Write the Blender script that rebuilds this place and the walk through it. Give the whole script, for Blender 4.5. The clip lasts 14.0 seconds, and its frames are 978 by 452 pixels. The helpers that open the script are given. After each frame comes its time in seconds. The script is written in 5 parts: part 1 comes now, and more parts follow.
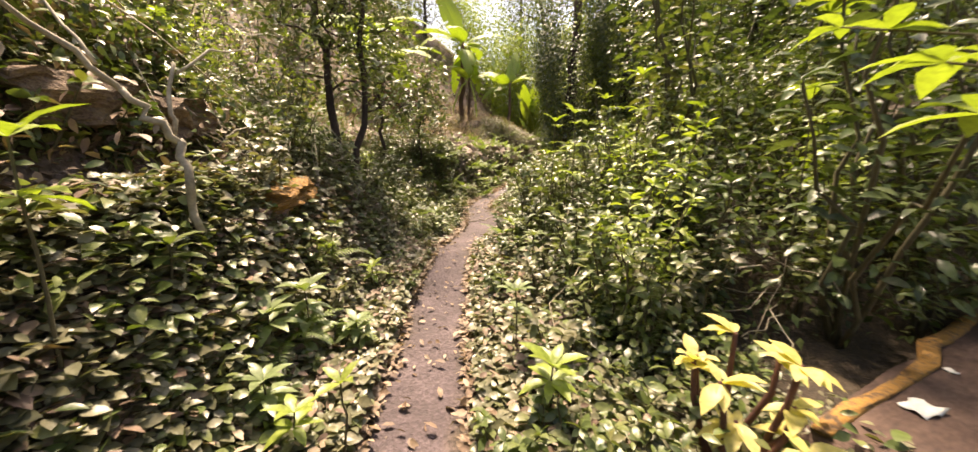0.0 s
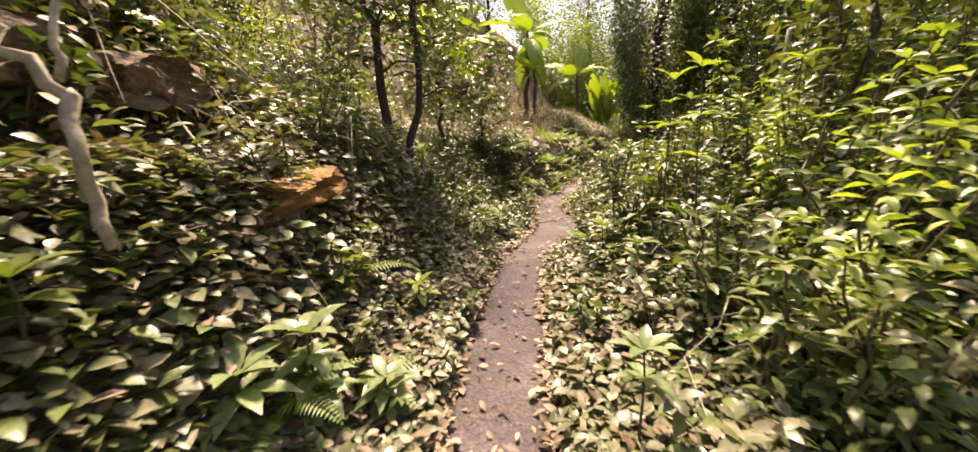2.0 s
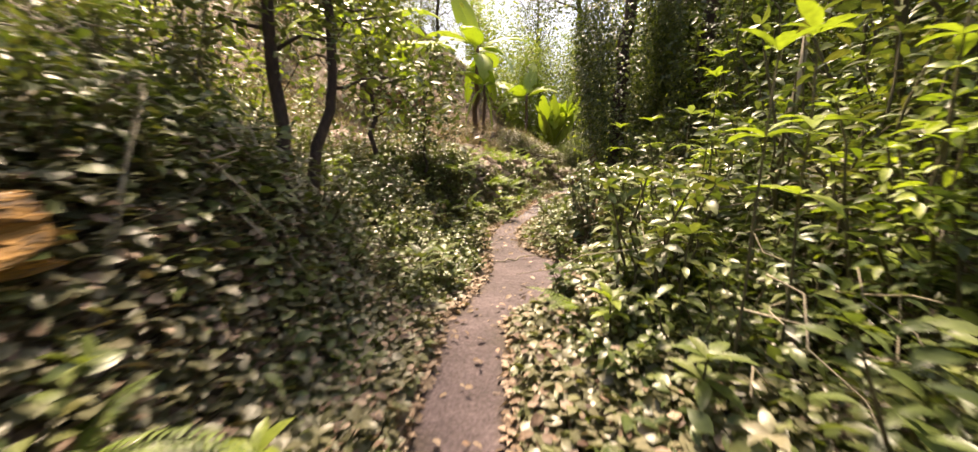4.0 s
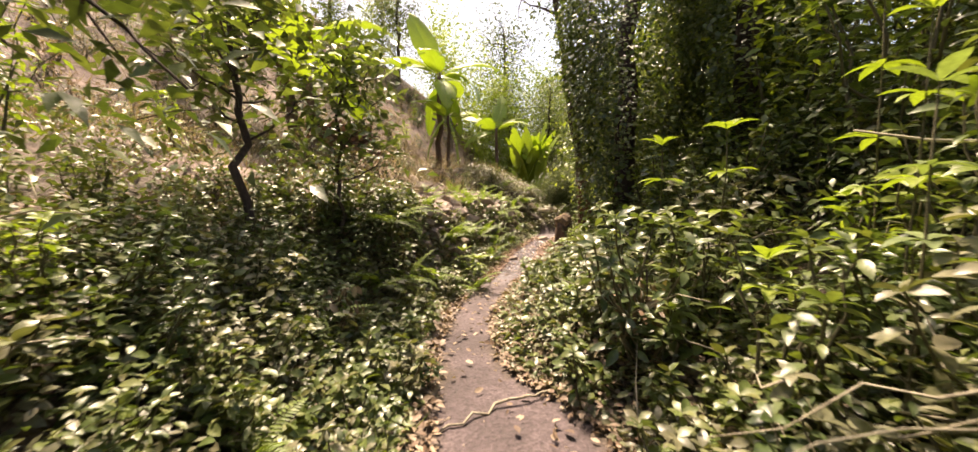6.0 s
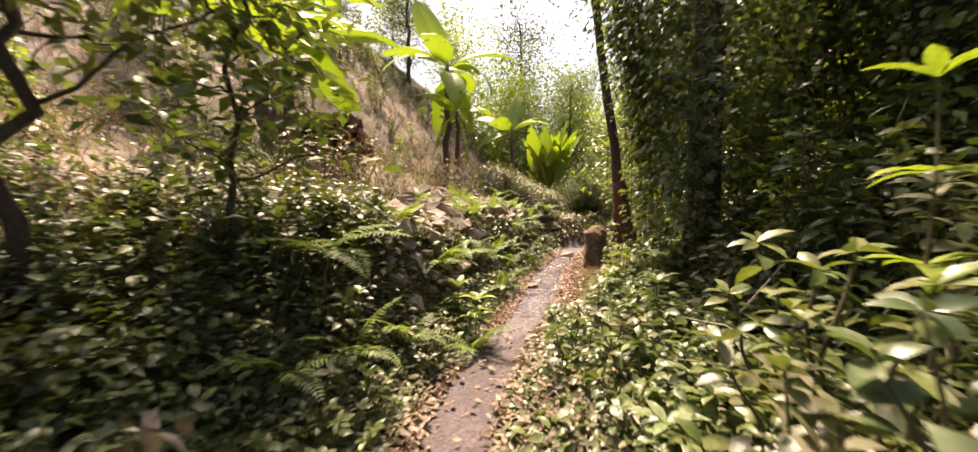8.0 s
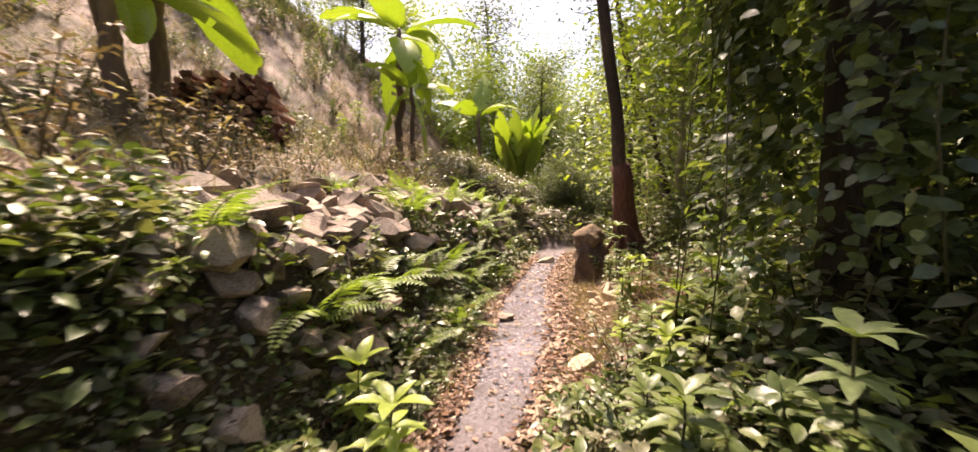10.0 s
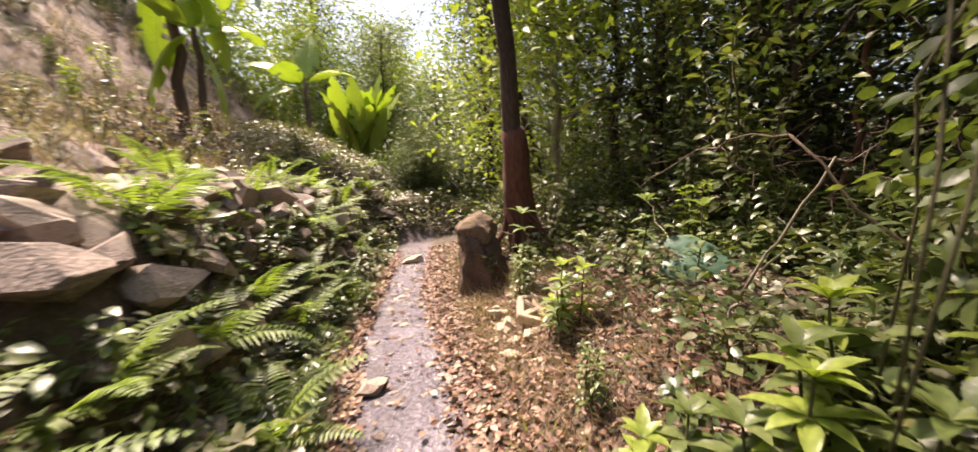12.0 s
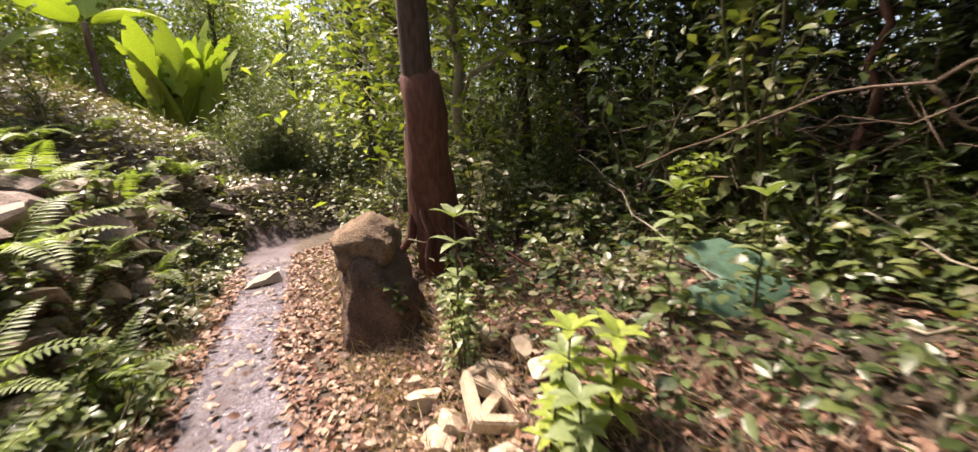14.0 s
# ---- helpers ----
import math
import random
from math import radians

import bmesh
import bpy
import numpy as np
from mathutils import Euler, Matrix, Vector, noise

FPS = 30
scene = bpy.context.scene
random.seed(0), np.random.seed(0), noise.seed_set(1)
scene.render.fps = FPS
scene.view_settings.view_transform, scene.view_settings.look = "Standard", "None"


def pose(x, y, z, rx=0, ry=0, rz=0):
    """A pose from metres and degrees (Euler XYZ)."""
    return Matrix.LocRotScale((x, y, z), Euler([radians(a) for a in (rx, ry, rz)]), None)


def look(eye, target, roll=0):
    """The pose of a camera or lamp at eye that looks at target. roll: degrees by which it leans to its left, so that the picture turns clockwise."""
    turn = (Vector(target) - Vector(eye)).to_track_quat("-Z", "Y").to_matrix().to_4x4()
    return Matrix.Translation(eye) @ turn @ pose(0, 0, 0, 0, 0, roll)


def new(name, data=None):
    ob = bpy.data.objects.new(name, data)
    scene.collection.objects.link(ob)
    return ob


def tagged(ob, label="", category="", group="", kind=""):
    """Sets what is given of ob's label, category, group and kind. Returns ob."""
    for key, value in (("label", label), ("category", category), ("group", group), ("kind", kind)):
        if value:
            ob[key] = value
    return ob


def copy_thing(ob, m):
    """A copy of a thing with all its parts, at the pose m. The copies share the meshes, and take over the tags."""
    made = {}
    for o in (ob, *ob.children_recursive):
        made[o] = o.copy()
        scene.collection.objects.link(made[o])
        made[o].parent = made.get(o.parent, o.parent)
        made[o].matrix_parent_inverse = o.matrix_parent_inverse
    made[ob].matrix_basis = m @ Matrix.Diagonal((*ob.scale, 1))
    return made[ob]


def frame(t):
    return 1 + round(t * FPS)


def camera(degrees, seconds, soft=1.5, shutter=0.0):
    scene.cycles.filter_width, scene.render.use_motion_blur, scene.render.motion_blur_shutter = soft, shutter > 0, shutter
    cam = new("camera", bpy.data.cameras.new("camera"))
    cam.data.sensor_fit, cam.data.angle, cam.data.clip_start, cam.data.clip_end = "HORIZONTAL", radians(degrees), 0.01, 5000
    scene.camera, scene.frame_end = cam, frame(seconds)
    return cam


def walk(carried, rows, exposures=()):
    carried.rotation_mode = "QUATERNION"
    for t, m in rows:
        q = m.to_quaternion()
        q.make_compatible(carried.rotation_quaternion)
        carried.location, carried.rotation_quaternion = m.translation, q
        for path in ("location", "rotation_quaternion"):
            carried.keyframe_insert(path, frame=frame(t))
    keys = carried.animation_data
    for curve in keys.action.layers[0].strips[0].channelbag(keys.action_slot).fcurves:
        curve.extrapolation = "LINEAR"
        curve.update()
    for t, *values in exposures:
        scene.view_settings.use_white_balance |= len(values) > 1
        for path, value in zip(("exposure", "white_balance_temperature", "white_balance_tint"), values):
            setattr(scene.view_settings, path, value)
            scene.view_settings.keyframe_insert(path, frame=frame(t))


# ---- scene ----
# ---- camera and its walk ----
cam = camera(102.3, 14.0, soft=1.45, shutter=0.5)
PATH = [
    (0, (-0.000, -0.000, 1.605), (-0.000, 1.951, 1.165), 0.77),
    (0.5, (0.038, 0.245, 1.556), (-0.077, 2.190, 1.104), 0.49),
    (1, (0.053, 0.490, 1.515), (-0.170, 2.423, 1.055), 0.35),
    (1.5, (-0.061, 0.722, 1.443), (-0.342, 2.650, 0.990), -0.57),
    (2, (-0.164, 1.026, 1.415), (-0.481, 2.950, 0.971), -1.30),
    (2.5, (-0.239, 1.352, 1.360), (-0.519, 3.288, 0.940), -0.66),
    (3, (-0.395, 1.740, 1.325), (-0.603, 3.694, 0.949), -0.69),
    (3.2, (-0.451, 1.805, 1.326), (-0.618, 3.763, 0.955), -0.09),
    (5.3, (-0.126, 4.499, 1.443), (-0.066, 6.484, 1.205), 0.25),
    (5.5, (-0.139, 4.777, 1.417), (-0.068, 6.765, 1.209), -0.15),
    (6, (-0.185, 5.205, 1.418), (-0.099, 7.196, 1.252), -0.24),
    (6.5, (-0.154, 5.616, 1.401), (-0.095, 7.611, 1.274), -0.57),
    (7, (-0.182, 6.273, 1.443), (-0.152, 8.270, 1.338), -0.85),
    (7.2, (-0.176, 6.439, 1.443), (-0.157, 8.437, 1.340), -0.61),
    (9.3, (0.291, 8.735, 1.399), (0.285, 10.724, 1.190), -0.32),
    (9.5, (0.253, 8.927, 1.387), (0.288, 10.918, 1.193), -0.34),
    (10, (0.192, 9.393, 1.386), (0.353, 11.380, 1.217), -0.53),
    (10.5, (0.176, 9.700, 1.363), (0.514, 11.664, 1.193), -1.56),
    (11, (0.180, 10.300, 1.353), (0.674, 12.227, 1.150), -2.37),
    (11.5, (0.258, 10.770, 1.346), (0.934, 12.637, 1.104), -2.47),
    (12, (0.359, 11.171, 1.339), (1.244, 12.944, 1.065), -2.26),
    (12.5, (0.463, 11.524, 1.342), (1.561, 13.168, 1.038), -2.18),
    (13, (0.592, 11.887, 1.327), (1.850, 13.406, 0.991), -2.18),
    (13.5, (0.757, 12.237, 1.309), (2.097, 13.673, 0.933), -2.19),
    (14, (0.950, 12.623, 1.319), (2.306, 14.033, 0.904), -2.70),
]
walk(cam, [(t, look(eye, target, roll)) for t, eye, target, roll in PATH],
     exposures=[(0.0, 1.5, 8200, 19), (7.0, 1.5, 8200, 19), (9.5, 1.6, 7800, 24), (14.0, 1.55, 7000, 23)])

# ---- sky and sun: bright hazy day, soft shadows ----
SUN_HIGH, SUN_ROUND = radians(63), radians(-14)
world = bpy.data.worlds.new("sky")
scene.world = world
world.use_nodes = True
sky = world.node_tree.nodes.new("ShaderNodeTexSky")
sky.sky_type, sky.sun_disc = "NISHITA", False
sky.sun_elevation, sky.sun_rotation = SUN_HIGH, SUN_ROUND
sky.dust_density, sky.air_density = 3.0, 1.0
back = world.node_tree.nodes["Background"]
world.node_tree.links.new(sky.outputs[0], back.inputs[0])
back.inputs[1].default_value = 0.11
lamp = bpy.data.lights.new("sun", "SUN")
lamp.energy, lamp.angle, lamp.color = 4.8, radians(9), (1.0, 0.93, 0.8)
sun = new("sun", lamp)
way_to_sun = Vector((math.sin(SUN_ROUND) * math.cos(SUN_HIGH), math.cos(SUN_ROUND) * math.cos(SUN_HIGH), math.sin(SUN_HIGH)))
sun.matrix_world = look(way_to_sun * 60, (0, 0, 0))


# ---- materials ----
def material(name):
    m = bpy.data.materials.new(name)
    m.use_nodes = True
    m.node_tree.nodes.clear()
    return m, m.node_tree.nodes, m.node_tree.links


def node(nodes, kind, **values):
    n = nodes.new(kind)
    for key, value in values.items():
        n.inputs[key].default_value = value
    return n


def ramp(nodes, stops):
    r = nodes.new("ShaderNodeValToRGB")
    while len(r.color_ramp.elements) < len(stops):
        r.color_ramp.elements.new(0.5)
    for e, (place, colour) in zip(r.color_ramp.elements, stops):
        e.position, e.color = place, (*colour, 1)
    return r


def leaf_material(name, colours, rough=0.42, through_light=0.3, spots=0.25):
    """Leaves: each one its own tone, mottled, with light passing through."""
    m, N, L = material(name)
    geo, info = N.new("ShaderNodeNewGeometry"), N.new("ShaderNodeObjectInfo")
    add = N.new("ShaderNodeMath")
    add.operation = "MULTIPLY_ADD"
    add.inputs[1].default_value = 0.25
    L.new(info.outputs["Random"], add.inputs[0])
    scale = N.new("ShaderNodeMath")
    scale.operation = "MULTIPLY"
    scale.inputs[1].default_value = 0.78
    L.new(geo.outputs["Random Per Island"], scale.inputs[0])
    L.new(scale.outputs[0], add.inputs[2])
    r = ramp(N, [(i / (len(colours) - 1), c) for i, c in enumerate(colours)])
    L.new(add.outputs[0], r.inputs[0])
    coord = N.new("ShaderNodeTexCoord")
    fine = node(N, "ShaderNodeTexNoise", Scale=38.0, Detail=3.0)
    L.new(coord.outputs["Object"], fine.inputs["Vector"])
    dirt = N.new("ShaderNodeMapRange")
    dirt.inputs["From Min"].default_value, dirt.inputs["From Max"].default_value = 0.3, 0.7
    dirt.inputs["To Min"].default_value, dirt.inputs["To Max"].default_value = 1 - spots, 1 + spots * 0.6
    L.new(fine.outputs[0], dirt.inputs[0])
    mul = N.new("ShaderNodeMix")
    mul.data_type, mul.blend_type = "RGBA", "MULTIPLY"
    mul.inputs[0].default_value = 1.0
    L.new(r.outputs[0], mul.inputs[6])
    L.new(dirt.outputs[0], mul.inputs[7])
    bump = node(N, "ShaderNodeBump", Strength=0.25, Distance=0.01)
    L.new(fine.outputs[0], bump.inputs["Height"])
    p = node(N, "ShaderNodeBsdfPrincipled", Roughness=rough)
    p.inputs["Specular IOR Level"].default_value = 0.45
    L.new(mul.outputs[2], p.inputs["Base Color"])
    L.new(bump.outputs[0], p.inputs["Normal"])
    glow = N.new("ShaderNodeBsdfTranslucent")
    warm = N.new("ShaderNodeMix")
    warm.data_type, warm.blend_type = "RGBA", "MULTIPLY"
    warm.inputs[0].default_value = 1.0
    warm.inputs[7].default_value = (1.35, 1.5, 0.5, 1)
    L.new(mul.outputs[2], warm.inputs[6])
    L.new(warm.outputs[2], glow.inputs[0])
    mix = N.new("ShaderNodeMixShader")
    mix.inputs[0].default_value = through_light
    L.new(p.outputs[0], mix.inputs[1])
    L.new(glow.outputs[0], mix.inputs[2])
    out = N.new("ShaderNodeOutputMaterial")
    L.new(mix.outputs[0], out.inputs[0])
    return m


def rough_material(name, colours, coarse=3.0, fine=30.0, bump=0.4, rough=0.85, distance=0.02, stretch=(1, 1, 1), by_object=0.0):
    """Soil, stone and bark: two scales of noise in colour and relief."""
    m, N, L = material(name)
    coord, place = N.new("ShaderNodeTexCoord"), N.new("ShaderNodeMapping")
    place.inputs["Scale"].default_value = stretch
    L.new(coord.outputs["Object"], place.inputs[0])
    a, b = node(N, "ShaderNodeTexNoise", Scale=coarse, Detail=4.0), node(N, "ShaderNodeTexNoise", Scale=fine, Detail=5.0)
    L.new(place.outputs[0], a.inputs["Vector"])
    L.new(place.outputs[0], b.inputs["Vector"])
    mixed = N.new("ShaderNodeMix")
    mixed.inputs[0].default_value = 0.5
    L.new(a.outputs[0], mixed.inputs[2])
    L.new(b.outputs[0], mixed.inputs[3])
    info = N.new("ShaderNodeObjectInfo")
    shift = N.new("ShaderNodeMath")
    shift.operation = "MULTIPLY_ADD"
    shift.inputs[1].default_value = by_object
    L.new(info.outputs["Random"], shift.inputs[0])
    L.new(mixed.outputs[0], shift.inputs[2])
    off = N.new("ShaderNodeMath")
    off.operation = "SUBTRACT"
    off.inputs[1].default_value = by_object / 2
    L.new(shift.outputs[0], off.inputs[0])
    r = ramp(N, [(0.3 + 0.4 * i / (len(colours) - 1), c) for i, c in enumerate(colours)])
    L.new(off.outputs[0], r.inputs[0])
    bm_ = node(N, "ShaderNodeBump", Strength=bump, Distance=distance)
    L.new(mixed.outputs[0], bm_.inputs["Height"])
    p = node(N, "ShaderNodeBsdfPrincipled", Roughness=rough)
    L.new(r.outputs[0], p.inputs["Base Color"])
    L.new(bm_.outputs[0], p.inputs["Normal"])
    out = N.new("ShaderNodeOutputMaterial")
    L.new(p.outputs[0], out.inputs[0])
    return m


def ground_material():
    """Trodden mauve-grey soil on the trail, dark leaf mould beside it, dry reddish earth up the slope."""
    m, N, L = material("forest_floor")
    coord = N.new("ShaderNodeTexCoord")
    coarse, fine = node(N, "ShaderNodeTexNoise", Scale=2.2, Detail=4.0), node(N, "ShaderNodeTexNoise", Scale=45.0, Detail=6.0)
    crack = node(N, "ShaderNodeTexVoronoi", Scale=14.0)
    for n in (coarse, fine, crack):
        L.new(coord.outputs["Object"], n.inputs["Vector"])
    half = N.new("ShaderNodeMix")
    half.inputs[0].default_value = 0.55
    L.new(coarse.outputs[0], half.inputs[2])
    L.new(fine.outputs[0], half.inputs[3])
    trail = ramp(N, [(0.3, (0.04, 0.029, 0.029)), (0.5, (0.075, 0.053, 0.056)), (0.7, (0.155, 0.115, 0.123))])
    mould = ramp(N, [(0.3, (0.02, 0.014, 0.009)), (0.5, (0.06, 0.042, 0.026)), (0.7, (0.14, 0.095, 0.055))])
    dry = ramp(N, [(0.3, (0.08, 0.05, 0.042)), (0.5, (0.19, 0.125, 0.105)), (0.7, (0.33, 0.235, 0.2))])
    for r in (trail, mould, dry):
        L.new(half.outputs[0], r.inputs[0])

    def masked(attribute, a, b):
        at = N.new("ShaderNodeAttribute")
        at.attribute_name = attribute
        mx = N.new("ShaderNodeMix")
        mx.data_type = "RGBA"
        L.new(at.outputs["Fac"], mx.inputs[0])
        L.new(a, mx.inputs[6])
        L.new(b, mx.inputs[7])
        return mx.outputs[2], at.outputs["Fac"]
    broad = node(N, "ShaderNodeTexNoise", Scale=0.9, Detail=5.0)
    L.new(coord.outputs["Object"], broad.inputs["Vector"])
    spots = N.new("ShaderNodeMapRange")
    spots.inputs["From Min"].default_value, spots.inputs["From Max"].default_value = 0.42, 0.58
    L.new(broad.outputs[0], spots.inputs[0])
    patchy = N.new("ShaderNodeMix")
    patchy.data_type = "RGBA"
    L.new(spots.outputs[0], patchy.inputs[0])
    L.new(mould.outputs[0], patchy.inputs[6])
    L.new(dry.outputs[0], patchy.inputs[7])
    slope, _ = masked("dry_slope", mould.outputs[0], patchy.outputs[2])
    all_, worn = masked("trail", slope, trail.outputs[0])
    relief = N.new("ShaderNodeMath")
    relief.operation = "MULTIPLY_ADD"
    relief.inputs[1].default_value = 0.35
    L.new(crack.outputs["Distance"], relief.inputs[0])
    L.new(half.outputs[0], relief.inputs[2])
    bump = node(N, "ShaderNodeBump", Strength=0.9, Distance=0.045)
    L.new(relief.outputs[0], bump.inputs["Height"])
    p = node(N, "ShaderNodeBsdfPrincipled", Roughness=0.8)
    damp = N.new("ShaderNodeAttribute")
    damp.attribute_name = "damp"
    patch = N.new("ShaderNodeMapRange")
    patch.inputs["From Min"].default_value, patch.inputs["From Max"].default_value = 0.3, 0.45
    L.new(coarse.outputs[0], patch.inputs[0])
    wet = N.new("ShaderNodeMath")
    wet.operation = "MULTIPLY"
    L.new(damp.outputs["Fac"], wet.inputs[0])
    L.new(patch.outputs[0], wet.inputs[1])
    gloss = N.new("ShaderNodeMapRange")
    gloss.inputs["To Min"].default_value, gloss.inputs["To Max"].default_value = 0.8, 0.14
    L.new(wet.outputs[0], gloss.inputs[0])
    L.new(gloss.outputs[0], p.inputs["Roughness"])
    sheened = N.new("ShaderNodeMix")
    sheened.data_type = "RGBA"
    # paler bluish ramp: the sky's reflection on wet pebbly mud, put into the colour
    pebbly_sheen = ramp(N, [(0.3, (0.036, 0.03, 0.036)), (0.5, (0.11, 0.095, 0.112)), (0.68, (0.22, 0.2, 0.235))])
    L.new(half.outputs[0], pebbly_sheen.inputs[0])
    L.new(wet.outputs[0], sheened.inputs[0])
    L.new(all_, sheened.inputs[6])
    L.new(pebbly_sheen.outputs[0], sheened.inputs[7])
    L.new(sheened.outputs[2], p.inputs["Base Color"])
    L.new(bump.outputs[0], p.inputs["Normal"])
    out = N.new("ShaderNodeOutputMaterial")
    L.new(p.outputs[0], out.inputs[0])
    return m


MAT_GROUND = ground_material()
LEAF_DARK = leaf_material("dark_green_leaves", [(0.028, 0.045, 0.018), (0.06, 0.09, 0.03), (0.09, 0.12, 0.045), (0.14, 0.165, 0.08)], 0.34, 0.2)
LEAF_MID = leaf_material("olive_green_leaves", [(0.03, 0.045, 0.018), (0.08, 0.11, 0.036), (0.115, 0.15, 0.045), (0.165, 0.19, 0.07), (0.14, 0.135, 0.05)], 0.38, 0.24)
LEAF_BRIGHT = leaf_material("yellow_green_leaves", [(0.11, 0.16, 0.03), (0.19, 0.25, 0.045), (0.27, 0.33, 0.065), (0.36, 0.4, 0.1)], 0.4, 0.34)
LEAF_YELLOW = leaf_material("yellow_leaves", [(0.4, 0.37, 0.06), (0.55, 0.48, 0.12), (0.6, 0.53, 0.24), (0.35, 0.35, 0.08)], 0.45, 0.4)
LEAF_DRY = leaf_material("fallen_leaves", [(0.07, 0.04, 0.028), (0.17, 0.11, 0.075), (0.25, 0.175, 0.12), (0.37, 0.28, 0.2), (0.21, 0.092, 0.055)], 0.6, 0.1)
LEAF_RUST = leaf_material("rusty_fallen_leaves", [(0.06, 0.026, 0.018), (0.15, 0.07, 0.045), (0.25, 0.135, 0.09), (0.42, 0.3, 0.22), (0.2, 0.075, 0.045)], 0.6, 0.1)
LEAF_COVER = leaf_material("creeper_leaves", [(0.04, 0.042, 0.024), (0.115, 0.115, 0.065), (0.17, 0.165, 0.1), (0.215, 0.195, 0.125), (0.135, 0.16, 0.06)], 0.38, 0.22)
LEAF_FERN = leaf_material("fern_leaves", [(0.09, 0.13, 0.035), (0.16, 0.22, 0.055), (0.24, 0.3, 0.09)], 0.45, 0.38)
# lightened so that the ivy's unlit side looks lit
LEAF_IVY = leaf_material("ivy_leaves", [(0.045, 0.065, 0.025), (0.1, 0.13, 0.045), (0.18, 0.21, 0.08), (0.3, 0.3, 0.14)], 0.36, 0.5)
LEAF_PALE = leaf_material("pale_green_leaves", [(0.07, 0.1, 0.04), (0.13, 0.17, 0.07), (0.21, 0.26, 0.12), (0.27, 0.31, 0.17)], 0.38, 0.28)
LEAF_GREY = leaf_material("grey_green_leaves", [(0.06, 0.08, 0.045), (0.12, 0.145, 0.08), (0.19, 0.21, 0.12)], 0.5, 0.3)
LEAF_BANANA = leaf_material("banana_leaves", [(0.12, 0.18, 0.03), (0.22, 0.3, 0.045), (0.36, 0.42, 0.08)], 0.38, 0.32)
LEAF_TARO = leaf_material("taro_leaves", [(0.08, 0.16, 0.11), (0.12, 0.21, 0.15)], 0.4, 0.2)
GRASS_DRY = leaf_material("dry_grass", [(0.15, 0.09, 0.07), (0.25, 0.17, 0.135), (0.38, 0.29, 0.23), (0.24, 0.22, 0.1)], 0.7, 0.25)
GRASS_GREEN = leaf_material("green_grass", [(0.09, 0.13, 0.03), (0.18, 0.24, 0.055), (0.33, 0.33, 0.12)], 0.5, 0.3)
STEM = rough_material("green_brown_stems", [(0.05, 0.045, 0.02), (0.12, 0.1, 0.05)], 4, 30)
BARK = rough_material("dark_bark", [(0.018, 0.012, 0.01), (0.05, 0.031, 0.025), (0.11, 0.072, 0.058)], 4, 40, 0.8, 0.85, 0.02, (1, 1, 0.25))
BARK_RED = rough_material("reddish_bark", [(0.03, 0.012, 0.009), (0.1, 0.038, 0.026), (0.19, 0.08, 0.055)], 4, 36, 0.8, 0.85, 0.02, (1, 1, 0.3))
BARK_PALE = rough_material("bleached_branch", [(0.16, 0.13, 0.09), (0.3, 0.26, 0.19), (0.42, 0.37, 0.28)], 5, 40, 0.5, 0.8, 0.01)
TWIG = rough_material("brown_twigs", [(0.07, 0.045, 0.03), (0.15, 0.1, 0.07), (0.24, 0.17, 0.12)], 5, 40, 0.5, 0.85, 0.01)
STONE = rough_material("rubble_stone", [(0.06, 0.045, 0.037), (0.19, 0.14, 0.115), (0.36, 0.28, 0.23), (0.2, 0.165, 0.1)], 3.5, 26, 0.9, 0.8, 0.02, (1, 1, 1), 0.22)
STONE_PALE = rough_material("pale_stone", [(0.28, 0.2, 0.13), (0.42, 0.33, 0.24), (0.54, 0.45, 0.35)], 5, 40, 0.4, 0.8, 0.01)
STONE_MOSS = rough_material("mossy_stone", [(0.04, 0.028, 0.02), (0.12, 0.075, 0.052), (0.2, 0.14, 0.085), (0.3, 0.19, 0.14)], 5, 34, 0.9, 0.9, 0.03)
ROCK_ORANGE = rough_material("orange_lichen_rock", [(0.03, 0.02, 0.012), (0.11, 0.06, 0.025), (0.3, 0.15, 0.03), (0.16, 0.09, 0.035), (0.2, 0.13, 0.08)], 4, 22, 1.0, 0.85, 0.03)
ROCK_PINK = rough_material("pinkish_rock", [(0.09, 0.055, 0.045), (0.2, 0.125, 0.105), (0.3, 0.2, 0.17)], 4, 30, 0.7, 0.85, 0.02)
WOOD_RED = rough_material("old_firewood", [(0.08, 0.035, 0.027), (0.24, 0.115, 0.08), (0.42, 0.26, 0.19)], 6, 40, 0.6, 0.85, 0.01, (1, 1, 1), 0.35)
PAPER = rough_material("dirty_white_plastic", [(0.5, 0.5, 0.48), (0.75, 0.75, 0.72)], 12, 60, 0.3, 0.5, 0.005)
BAN_TRUNK = rough_material("banana_stem", [(0.05, 0.025, 0.02), (0.12, 0.066, 0.05), (0.2, 0.14, 0.08)], 3, 22, 0.5, 0.7, 0.01, (1, 1, 0.2))

